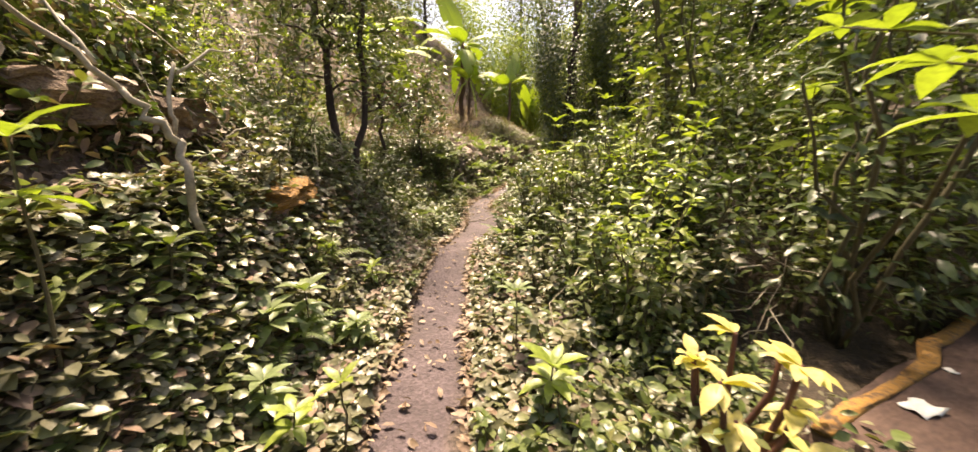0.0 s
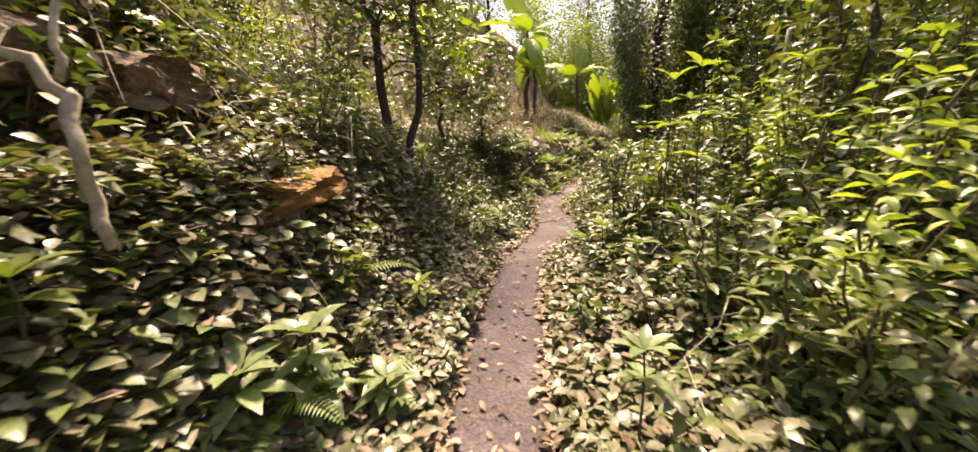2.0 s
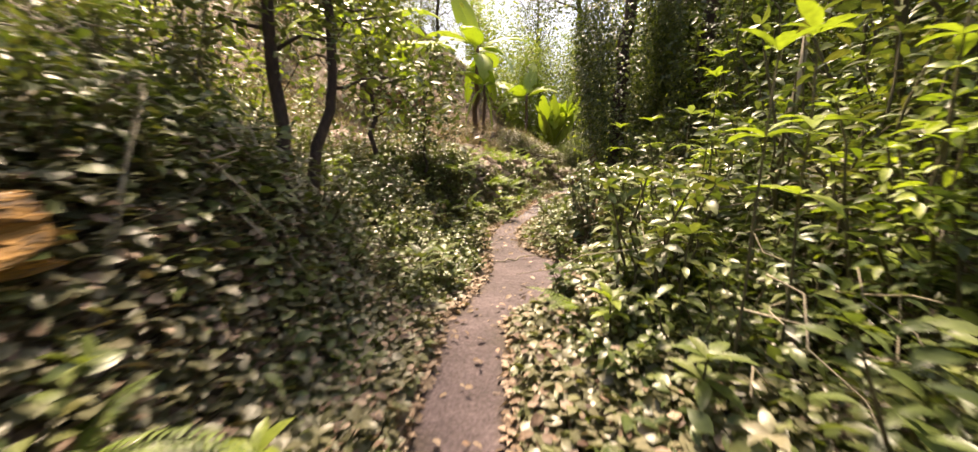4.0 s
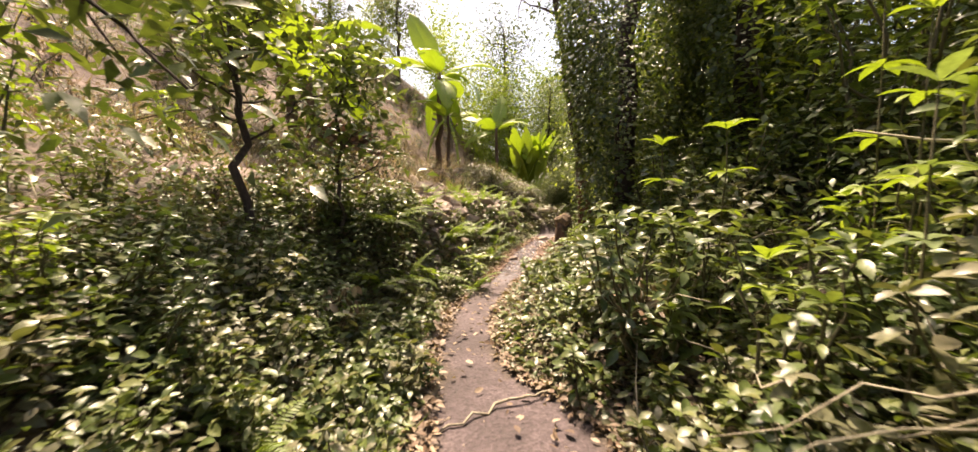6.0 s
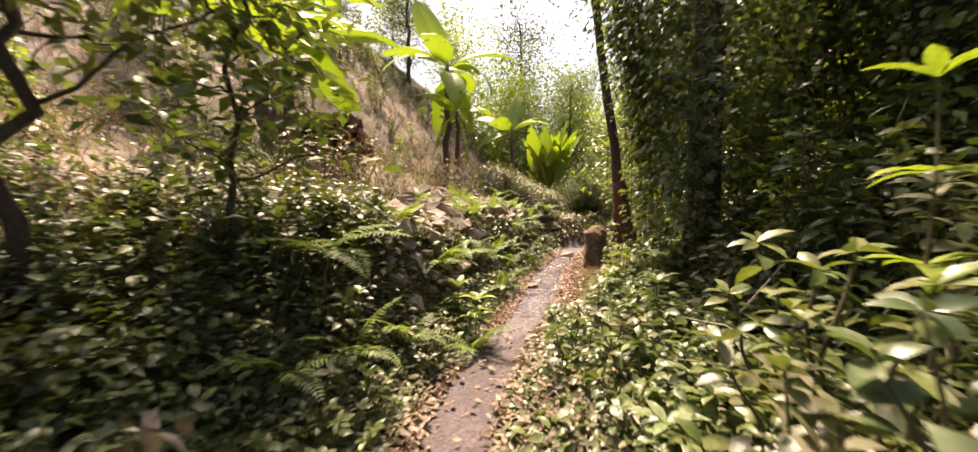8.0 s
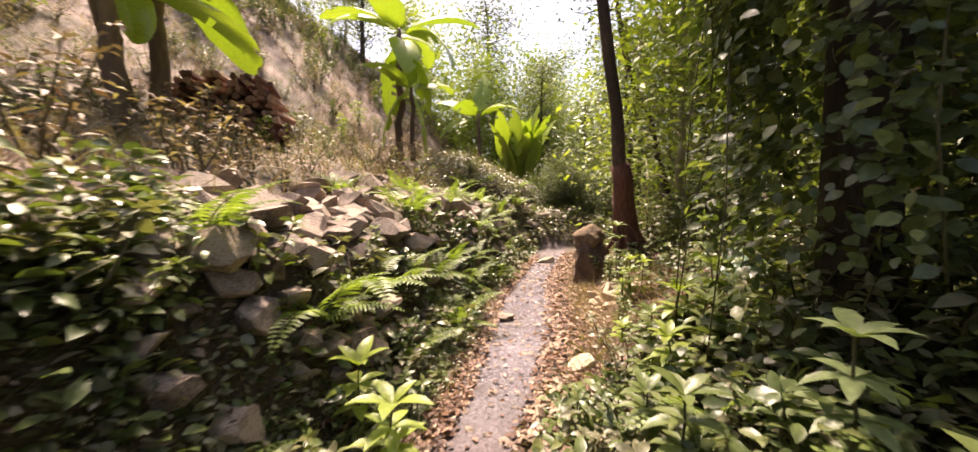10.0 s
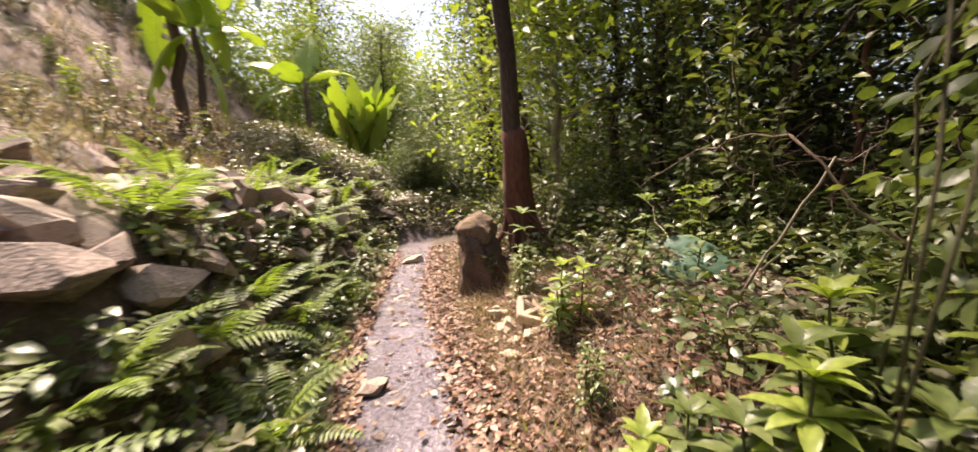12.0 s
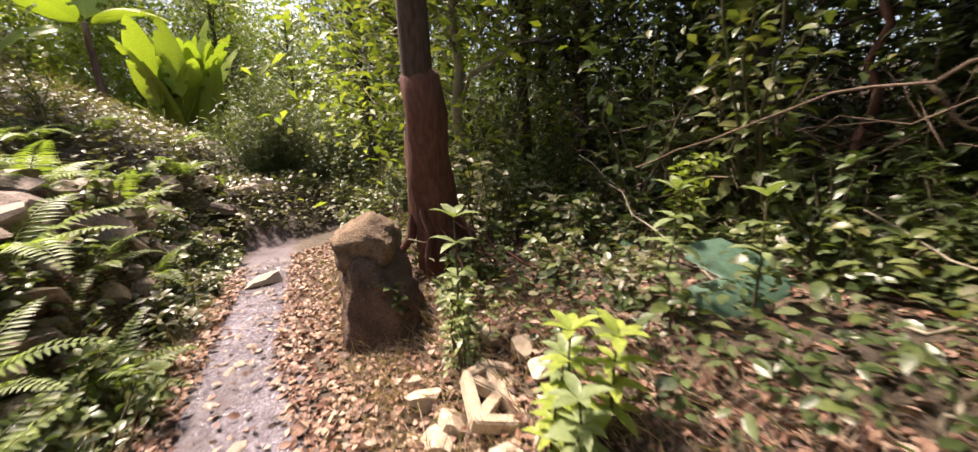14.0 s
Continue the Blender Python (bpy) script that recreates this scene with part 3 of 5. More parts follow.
DARK = "dark olive broad-leaved shrub among the undergrowth"
MIDDLE = "mid-green broad-leaved shrub with drooping leaves"
LIGHT = "young yellow-green leafed shrub catching the light"
KINDS = {
    "low": [(shrub_meshes(11 + i, 0.32, 6, 0.085, 0.52, m, 0.65, 9), lab) for i, (m, lab) in enumerate(((LEAF_MID, MIDDLE), (LEAF_COVER, DARK), (LEAF_DARK, DARK), (LEAF_MID, MIDDLE)))],
    "mid": [(shrub_meshes(21 + i, 0.85, 8, 0.105, w, m, 0.45, 20), lab) for i, (m, w, lab) in enumerate(((LEAF_DARK, 0.45, DARK), (LEAF_MID, 0.42, MIDDLE), (LEAF_DARK, 0.36, DARK), (LEAF_COVER, 0.5, DARK), (LEAF_BRIGHT, 0.42, LIGHT)))],
    "tall": [(shrub_meshes(31 + i, 1.6, 9, 0.125, w, m, 0.38, 30), lab) for i, (m, w, lab) in enumerate(((LEAF_DARK, 0.42, DARK), (LEAF_MID, 0.38, MIDDLE), (LEAF_MID, 0.45, MIDDLE), (LEAF_BRIGHT, 0.4, LIGHT)))],
    "high": [(shrub_meshes(41 + i, 2.9, 12, 0.17, 0.4, m, 0.34, 30), lab) for i, (m, lab) in enumerate(((LEAF_DARK, DARK), (LEAF_MID, MIDDLE), (LEAF_BRIGHT, LIGHT)))],
}
KINDS["dry"] = [(shrub_meshes(51 + i, 0.7, 10, 0.07, 0.35, m, 0.6, 16, 0.4, LEAF4), "dry brown brush on the hillside") for i, m in enumerate((LEAF_DRY, GRASS_DRY, LEAF_MID))]
REACH = {"dry": 0.3, "low": 0.2, "mid": 0.36, "tall": 0.62, "high": 1.05}
NEAR = {"dry": 0.0, "low": 0.75, "mid": 1.35, "tall": 1.9, "high": 2.4}
MASTER = {}
stand = np.random.default_rng(5)


FAR_SHRUBS = []
kept = 0


def plant(kind, x, y, scale=1.0, which=None, turn=None, single=False):
    """A shrub of its own where it stands close to the lane, else one of the joined shrubbery."""
    global kept
    options = KINDS[kind]
    i = int(stand.integers(len(options))) if which is None else which
    m = pose(x, y, float(ground_z(x, y)) - 0.01, stand.uniform(-7, 7), stand.uniform(-7, 7), stand.uniform(0, 360) if turn is None else turn)
    close = lane_gap(x, y) < NEAR[kind] and -0.2 < y < 16.5
    if not single and (not close or kept >= 285):
        FAR_SHRUBS.append((kind, i, m @ Matrix.Diagonal((scale, scale, scale, 1))))
        return None
    kept += 1
    if (kind, i) not in MASTER:
        ob = make_shrub("shrub", options[i][1], "shrub", "shrubs along the trail", options[i][0], m)
        MASTER[kind, i] = ob
    else:
        ob = copy_thing(MASTER[kind, i], m)
    ob.scale = (scale, scale, scale)
    return ob


def plant_belt(kind, count, x0, x1, y0, y1, keep, gap, scales=(0.75, 1.25), weights=None):
    x, y = scatter(count, x0, x1, y0, y1, keep, stand)
    done = []
    for a, b in zip(x, y):
        if (b < 2.7 and a > 0.75 + 0.25 * b and kind != "low") or (a > 1.6 and 0.6 < b < 2.3) or (a - 1.2) ** 2 + (b - 1.75) ** 2 < 0.3:
            continue
        if 1.4 < a < 2.5 and 13.1 < b < 14.5 or (2.2 < a < 3.3 and 12.5 < b < 13.4):
            continue
        if (kind == "dry" and -5.4 < a < -2.4 and 15.2 < b < 17.8) or (kind != "low" and 5.4 < b < 7.6 and 0 < a < 1.25):
            continue
        if (kind == "tall" and b > 18.5 and a < 3.5) or in_recess(a, b) or (kind != "low" and 1.2 < a < 3.0 and 11.9 < b < 14.6) or (1.5 < a < 3.4 and 12.2 < b < 14.4 and stand.uniform() < 0.72):
            continue
        if kind == "tall" and 6.0 < b < 11 and a < 2.2:
            continue
        if kind == "mid" and 11.8 < b < 15 and sides_of(a, b)[1] < 2.3:
            continue
        if kind in ("mid", "tall") and 8.8 < b < 11.8 and 0 < a < 1.75:
            continue
        if lane_gap(a, b) < REACH[kind] * 1.0 + 0.12 or any((a - c) ** 2 + (b - d) ** 2 < gap * gap for c, d in done):
            continue
        done.append((a, b))
        which = None if weights is None else int(stand.choice(len(weights), p=weights))
        plant(kind, a, b, stand.uniform(*scales), which)


def east_of(a, b):
    return lambda x, y: ((sides_of(x, y)[1] > a) & (sides_of(x, y)[1] < b)).astype(float)


def west_of(a, b):
    return lambda x, y: ((sides_of(x, y)[0] > a) & (sides_of(x, y)[0] < b)).astype(float)


# east of the trail, before the ivy tree: a thicket that rises from the verge
plant_belt("low", 700, -0.6, 3, 0.6, 11.6, lambda x, y: east_of(0.08, 1.3)(x, y) * np.where((y < 5) & (sides_of(x, y)[1] < 0.7), 0.25, 1.0), 0.2)
plant_belt("mid", 700, -0.5, 4, 0.8, 11.6, lambda x, y: east_of(0.4, 2.4)(x, y) * ((y > 5) | (sides_of(x, y)[1] > 0.85)), 0.3, weights=[0.3, 0.24, 0.2, 0.22, 0.04])
plant_belt("tall", 600, 0.5, 6, -0.5, 10.6, lambda x, y: east_of(1.05, 4.5)(x, y) * ((y > 5) | (sides_of(x, y)[1] > 1.35)), 0.5, (0.7, 1.05), weights=[0.34, 0.28, 0.24, 0.14])
plant_belt("high", 200, 2.2, 9, -1, 11, east_of(2.7, 8), 0.9, (0.7, 1.1), weights=[0.45, 0.4, 0.15])
# west: low growth on the bank, taller on its top
plant_belt("low", 600, -3, 0, 0.8, 11.0, lambda x, y: west_of(0.15, 1.6)(x, y) * np.where((y < 5.2) & (sides_of(x, y)[0] < 1.2), 0.22, 1.0), 0.21, weights=[0.3, 0.35, 0.2, 0.15])
plant_belt("mid", 330, -4, -0.8, 0.6, 10.4, lambda x, y: west_of(0.95, 3.0)(x, y) * np.where(y < 5, 0.35, 1.0), 0.34, (0.5, 0.9), weights=[0.3, 0.3, 0.2, 0.1, 0.1])
plant_belt("tall", 160, -7, -2, 0.5, 10.2, lambda x, y: west_of(1.8, 5.0)(x, y) * ((y > 5.5) | (sides_of(x, y)[0] > 2.7)), 0.6, (0.6, 1.0))
plant_belt("high", 60, -9, -3, 0.0, 10.0, west_of(3.2, 8.0), 1.1, (0.6, 0.95))
# beside the rubble and on towards the bend
plant_belt("low", 500, -1.5, 3, 10.6, 19, west_of(0.08, 0.8), 0.19)
plant_belt("low", 700, 0.4, 7, 11.4, 20, east_of(0.7, 4.5), 0.24, weights=[0.35, 0.1, 0.4, 0.15])
plant_belt("mid", 620, 0.8, 8, 11.3, 20, east_of(1.3, 5.5), 0.33, (0.55, 0.95), weights=[0.34, 0.24, 0.24, 0.1, 0.08])
plant_belt("tall", 170, 2.0, 10, 10.2, 24, east_of(2.6, 7.5), 0.75, (0.7, 1.1), weights=[0.5, 0.25, 0.25, 0.0])
plant_belt("high", 130, 3.5, 16, 9, 34, east_of(3.6, 12), 1.0, (0.8, 1.3), weights=[0.55, 0.4, 0.05])
plant_belt("tall", 120, -3, 6, 18.5, 30, lambda x, y: (np.maximum(*sides_of(x, y)) > 0.5).astype(float), 0.9, (0.6, 1.0), weights=[0.1, 0.3, 0.3, 0.3])
plant_belt("mid", 420, -20, -3, 11, 34, west_of(3.0, 24), 0.6, (0.6, 1.1), weights=[0.1, 0.35, 0.1, 0.25, 0.2])
plant_belt("high", 150, -26, -6, 14, 42, west_of(7, 32), 1.4, (0.6, 1.0), weights=[0.2, 0.5, 0.3])


plant_belt("dry", 1100, -17, -0.5, 10.8, 32, west_of(1.6, 20), 0.42, (0.5, 1.2), weights=[0.4, 0.35, 0.25])


def join_shrubs():
    """All shrubs away from the lane, joined by the look of their leaves."""
    heaps = {}
    for kind, i, m in FAR_SHRUBS:
        stems, foliage = KINDS[kind][i][0]
        turn = np.array(m)
        for me in [foliage] + stems[:6]:
            if me.name not in CACHE:
                co = np.empty(len(me.vertices) * 3, np.float32)
                me.vertices.foreach_get("co", co)
                me.calc_loop_triangles()
                tri = np.empty(len(me.loop_triangles) * 3, np.int32)
                me.loop_triangles.foreach_get("vertices", tri)
                CACHE[me.name] = co.reshape(-1, 3), tri.reshape(-1, 3)
            co, tri = CACHE[me.name]
            heap = heaps.setdefault(me.materials[0].name, [[], [], 0, me.materials[0]])
            heap[0].append(co @ turn[:3, :3].T + turn[:3, 3])
            heap[1].append(tri + heap[2])
            heap[2] += len(co)
    for name, (verts, faces, _, mat) in heaps.items():
        thing("shrubbery", "dense mass of " + name.replace("_", " ") + " in the thicket", "shrubbery", kind="stuff", me=mesh_arrays("shrubbery", np.concatenate(verts), np.concatenate(faces), mat))


CACHE = {}


for x, y, s, w in ((4.2, 21.0, 1.2, 0), (4.9, 20.3, 1.1, 0), (3.9, 20.2, 0.8, 0), (0.6, 19.6, 0.6, 2), (5.6, 21.5, 1.3, 1)):
    plant("tall", x, y, s, w)


# ---- trees ----
def crown_mesh(name, seed, tips, leaf, width, per, spread_, mat, shape=LEAF4):
    r = np.random.default_rng(seed)
    tips = np.asarray(tips)
    at = np.repeat(tips, per, axis=0) + r.normal(0, 1, (len(tips) * per, 3)) * spread_
    n = len(at)
    size = leaf * r.uniform(0.6, 1.3, n)
    up = np.stack([r.normal(0, 0.5, n), r.normal(0, 0.5, n), np.ones(n)], 1)
    return leafy(name, at, any_ways(n, -0.8, 0.4, r), up, size, size * width, mat, shape)


def make_tree(name, label, category, group, at, height, radius, lean, seed, bark, leaf_mat, first=0.4, limbs=14, reach=1.6, leaf=0.11, per=60, spread_=0.35, crook=0.06):
    """A tapering trunk with limbs and an uneven crown of many leaves."""
    r = np.random.default_rng(seed)
    ob = thing(name, label, category, group, at=pose(*at))
    k = 12
    line = bent((0, 0, -0.08), (lean[0], lean[1], height), k, crook, r)
    radii = radius * np.linspace(1.0, 0.35, k)
    radii[0] *= 1.5
    radii[1] *= 1.08
    part("trunk", tubes("trunk", [(line, radii, 12, 0.06, r)], bark), ob)
    runs, tips = [], []
    for i in range(limbs):
        f = first + (1 - first) * (i + 0.5) / limbs
        j = min(int(f * (k - 1)), k - 2)
        root = line[j] + (line[j + 1] - line[j]) * (f * (k - 1) - j)
        turn = i * 2.4 + r.uniform(0, 0.8)
        far = reach * r.uniform(0.5, 1.1) * (1.2 - 0.6 * f)
        tip = root + np.array((math.cos(turn) * far, math.sin(turn) * far, far * r.uniform(0.1, 0.8)))
        limb = bent(root, tip, 6, 0.07 * far, r)
        runs.append((limb, np.linspace(radius * 0.3, 0.008, 6), 5, 0.1, r))
        tips += [limb[3], limb[4], tip]
        for _ in range(2):
            twig = limb[int(r.integers(2, 5))]
            end = twig + r.normal(0, 0.35, 3) * far
            runs.append((bent(twig, end, 4, 0.03, r), np.linspace(radius * 0.12, 0.005, 4), 4, 0.1, r))
            tips.append(end)
    for i in range(limbs):
        part("limb", tubes("limb", runs[3 * i:3 * i + 3], bark), ob)
    part("crown", crown_mesh("crown", seed + 1, tips, leaf, 0.45, per, spread_, leaf_mat), ob)
    return ob


gz = lambda x, y: float(ground_z(x, y))
# the slender tree that stands on the rock beside the trail
tree = make_tree("tree", "slender dark-barked tree with a reddish foot beside the trail", "tree", "", (2.78, 15.08, gz(2.78, 15.08)), 7.5, 0.105, (-1.7, -1.7), 3, BARK, LEAF_DARK, 0.6, 13, 1.9, 0.12, 30, 0.4, 0.012)
foot = [(bent((-0.17, -0.17, 0.75), (math.cos(a) * d, math.sin(a) * d, -0.05), 6, 0.02), np.linspace(0.05, 0.025, 6), 6, 0.15) for a, d in ((0.3, 0.32), (1.4, 0.3), (2.6, 0.34), (3.7, 0.3), (4.6, 0.36), (5.5, 0.3))]
part("root", tubes("root", [(bent((0, 0, -0.05), (-0.31, -0.31, 1.3), 7, 0.008), np.linspace(0.2, 0.125, 7), 14, 0.16)] + foot, BARK_RED), tree, "reddish fibrous root flare")
# a second, leaning tree behind it
make_tree("tree", "thin leaning dark tree behind the slender one", "tree", "", (5.1, 17.8, gz(5.1, 17.8)), 9, 0.085, (-2.0, 1.4), 5, BARK, LEAF_DARK, 0.5, 12, 1.8, 0.13, 28, 0.4)
# a clump of dark stems on the bank
make_tree("tree", "dark multi-stemmed tree growing on the bank", "tree", "trees on the bank", (-2.3, 6.1, gz(-2.3, 6.1)), 4.6, 0.07, (-0.4, 0.5), 7, BARK, LEAF_MID, 0.3, 16, 1.2, 0.11, 40, 0.22)
make_tree("tree", "dark multi-stemmed tree growing on the bank", "tree", "trees on the bank", (-2.12, 6.2, gz(-2.12, 6.2)), 4.2, 0.06, (0.3, 0.4), 8, BARK, LEAF_MID, 0.3, 14, 1.1, 0.11, 40, 0.22)
make_tree("tree", "thin dark sapling with olive leaves on the bank", "tree", "trees on the bank", (-2.4, 9.2, gz(-2.4, 9.2)), 2.9, 0.05, (-0.25, 0.3), 9, BARK, LEAF_MID, 0.35, 14, 0.9, 0.16, 16, 0.2)
make_tree("tree", "thin dark sapling with olive leaves on the bank", "tree", "trees on the bank", (-1.75, 9.9, gz(-1.75, 9.9)), 2.3, 0.03, (0.1, 0.1), 10, BARK, LEAF_MID, 0.35, 12, 0.7, 0.15, 14, 0.18)


def ivy_tree(x, y, seed, wide):
    """A trunk wrapped and overhung by a dense curtain of dark creepers."""
    r = np.random.default_rng(seed)
    ob = thing("ivy_tree", "tall tree smothered in a dark hanging curtain of ivy", "tree", at=pose(x, y, gz(x, y)))
    line = bent((0, 0, -0.1), (0.3, 0.5, 6.0), 10, 0.08, r)
    part("trunk", tubes("trunk", [(line, np.linspace(0.17, 0.1, 10), 12, 0.08, r)], BARK), ob)
    vines, at, along, size = [], [], [], []
    for i in range(150):
        turn = r.uniform(0, 2 * np.pi)
        out = wide * r.uniform(0.45, 1.0) ** 0.5
        px, py = math.cos(turn) * out, math.sin(turn) * out
        top, low = r.uniform(3.0, 5.7), r.uniform(0.1, 2.4)
        n = int((top - low) * 44)
        zz = r.uniform(low, top, n)
        sway = 0.12 * np.sin(zz * 1.7 + i)
        flare = 0.72 + 0.5 * ease(1.2, 3.2, zz)
        at.append(np.stack([px * flare + sway + r.normal(0, 0.07, n), py * flare + sway + r.normal(0, 0.07, n), zz], 1))
        w = any_ways(n, -1.1, 0.0, r)
        w[:, :2] += np.array((px, py)) * 0.9
        along.append(w)
        size.append(0.068 * r.uniform(0.6, 1.3, n))
        if i % 9 == 0:
            vines.append((bent((px, py, low), (px * 0.7, py * 0.7, top), 8, 0.06, r), np.full(8, 0.004), 4, 0.0, r))
    at, along, size = np.concatenate(at), np.concatenate(along), np.concatenate(size)
    up = along * 0.2 + np.stack([at[:, 0], at[:, 1], 0.8 + 0 * size], 1) * 0.8 + r.normal(0, 0.25, at.shape)
    for run in vines:
        part("vine", tubes("vine", [run], STEM), ob)
    split = r.uniform(0, 1, len(size)) < 0.5
    part("crown", leafy("crown", at[split], along[split], up[split], size[split], size[split] * 0.75, LEAF_DARK, LEAF8), ob, "dark glossy ivy leaves")
    rest = ~split
    # half of the ivy leaves in a paler colour that stands for light on them
    part("young_growth", leafy("young_growth", at[rest] * (1.06, 1.06, 1), along[rest], up[rest], size[rest], size[rest] * 0.7, LEAF_IVY, LEAF8), ob, "olive creeper leaves, made paler to look lit")


ivy_tree(2.1, 11.0, 77, 0.85)
ivy_tree(3.3, 10.1, 78, 0.9)
# the wood beyond: trees alike, near and far
TREES = [make_tree("tree", "dark slender wood tree with a thin crown", "tree", "trees of the wood", (7.2, 17.5, gz(7.2, 17.5)), 9, 0.1, (0.3, 0.2), 21, BARK, LEAF_DARK, 0.18, 24, 1.9, 0.14, 60, 0.45),
         make_tree("tree", "leafy wood tree with olive foliage", "tree", "trees of the wood", (8.5, 21, gz(8.5, 21)), 8, 0.12, (-0.4, 0.3), 22, BARK, LEAF_MID, 0.12, 26, 2.2, 0.15, 60, 0.5),
         # bright leaf colour carries the sunlit, hazy look of distant crowns
         make_tree("tree", "wood tree with pale yellow-green foliage, sunlight put into its leaf colour", "tree", "trees of the wood", (7.0, 31.0, gz(7.0, 31.0)), 6, 0.09, (0.2, 0.2), 23, BARK_PALE, LEAF_BRIGHT, 0.1, 26, 1.9, 0.16, 50, 0.5)]
for kind, x, y, s in ((2, 4.7, 17.0, 0.95), (1, 5.2, 13.6, 0.75), (0, 5.6, 15.6, 0.9), (0, 6.3, 14.2, 0.8), (0, 5.9, 16.9, 1.0), (1, 7.8, 14.8, 0.9), (1, 8.6, 12.2, 0.95), (0, 7.4, 10.6, 0.9), (1, 6.0, 9.4, 0.8), (0, 9.5, 16, 1.0),
                      (1, 11, 19, 1.1), (0, 4.7, 12.2, 0.7), (1, 5.2, 20.5, 0.7), (1, 6.5, 23.5, 0.8), (1, 5.4, 25.5, 0.65), (1, 9.5, 26, 1.0), (2, 1.6, 33, 0.9), (1, 4.6, 31, 0.8), (2, 6, 34, 1.1), (1, 12, 30, 1.2),
                      (2, -3, 38, 1.0), (1, 3.2, 39, 1.5), (1, -5.5, 35, 1.2), (2, 6.5, 40, 1.5), (1, -11, 37, 1.2), (2, 2.5, 42, 1.2), (2, -8, 41, 1.1), (1, 8, 42, 1.4), (1, 16, 24, 1.2), (1, 15, 14, 1.2), (0, 12, 10, 1.2), (1, 9.5, 6.5, 0.9), (2, 8, 3.5, 0.8), (2, 7, 0, 0.8),
                      # the last three, behind the start, are unseen and added to shade the near lane
                      (1, 12, 3, 1.1), (1, -9, 6, 0.8), (2, -7, 9.2, 0.6), (1, -8, 1.5, 0.8), (2, -14, 33, 1.0), (2, -20, 28, 1.0), (1, 20, 36, 1.4), (1, -16, 12, 0.8), (1, 3, -7, 1.0), (1, -4, -6, 1.0), (0, 0.5, -9, 1.0)):
    t = copy_thing(TREES[kind], pose(x, y, gz(x, y) - 0.05, 0, 0, (x * 77 + y * 31) % 360))
    t.scale = (s, s, s * (0.9 + 0.2 * ((x * 13) % 1)))


# ---- banana plants ----
def banana_leaf(length, width, arch, seed, fold=0.12):
    """A long blade on an arching midrib, split here and there along its veins."""
    r = np.random.default_rng(seed)
    n = 22
    s = np.linspace(0, 1, n)
    bend_ = arch * s ** 1.4
    step = length / (n - 1)
    yy = np.concatenate([[0], np.cumsum(np.cos(bend_[:-1]) * step)])
    zz = np.concatenate([[0], np.cumsum(-np.sin(bend_[:-1]) * step)])
    half = width / 2 * np.clip(np.sin(np.pi * np.clip((s - 0.12) / 0.88, 0, 1) ** 0.75), 0, 1) ** 0.6 + 0.012
    verts, faces = [], []
    for side in (-1, 1):
        b = len(verts)
        for i in range(n):
            verts += [(0, yy[i], zz[i]), (side * half[i] * 0.55, yy[i], zz[i] + fold * half[i]), (side * half[i], yy[i] + 0.02, zz[i] - 0.1 * half[i] + r.normal(0, 0.012))]
        for i in range(n - 1):
            j = b + 3 * i
            quad = [(j, j + 1, j + 4, j + 3), (j + 1, j + 2, j + 5, j + 4)]
            if i > 4 and r.uniform() < 0.16:
                quad = quad[:1]
            faces += quad if side > 0 else [q[::-1] for q in quad]
    return mesh_of("leaf", verts, faces, LEAF_BANANA)


def banana_plant(label, x, y, height, radius, leaves, seed, lean=(0, 0), size=1.3):
    r = np.random.default_rng(seed)
    z = gz(x, y)
    ob = thing("banana_plant", label, "banana plant", "banana plants", at=pose(x, y, z))
    line = bent((0, 0, -0.05), (lean[0], lean[1], height), 8, 0.03, r)
    part("stem", tubes("stem", [(line, np.linspace(radius, radius * 0.6, 8), 10, 0.05, r)], BAN_TRUNK), ob)
    for i, (turn, tilt, length, arch) in enumerate(leaves):
        me = banana_leaf(length * size, 0.72 * size, arch, seed * 10 + i)
        part("leaf", me, ob, "", Matrix.Translation(Vector(line[-1]) - Vector((0, 0, 0.04 * i))) @ pose(0, 0, 0, 0, 0, turn) @ pose(0, 0, 0, tilt, r.uniform(-25, 25), 0))
    return ob


banana_plant("banana plant with upright and drooping sunlit leaves on the slope", -1.56, 22.1, 3.95, 0.13,
             [(10, 82, 2.3, 0.3), (75, 35, 2.2, 1.0), (115, 20, 2.1, 1.5), (-80, 30, 2.1, 1.0), (-110, 5, 1.9, 1.8), (170, 30, 2.1, 1.1), (-20, 25, 2.0, 1.4), (-60, -55, 1.9, 0.6), (60, -60, 1.8, 0.5), (200, -10, 1.8, 1.4)], 3, (0.05, 0.1))
banana_plant("young banana plant with low yellow-green hanging leaves", -1.15, 22.0, 2.2, 0.09, [(100, -50, 1.7, 0.7), (-90, -70, 1.6, 0.4), (130, 40, 1.5, 1.3), (-40, 35, 1.5, 1.2), (20, 70, 1.4, 0.6)], 4)
banana_plant("dark-stemmed leaning banana plant above the rubble", -4.6, 15.65, 2.9, 0.17, [(90, 30, 2.2, 1.2), (140, 10, 2.0, 1.5), (-60, 30, 2.0, 1.3), (20, 40, 2.0, 1.2), (190, 20, 2.0, 1.2), (250, -40, 1.8, 0.6)], 5, (-0.55, 0.25))
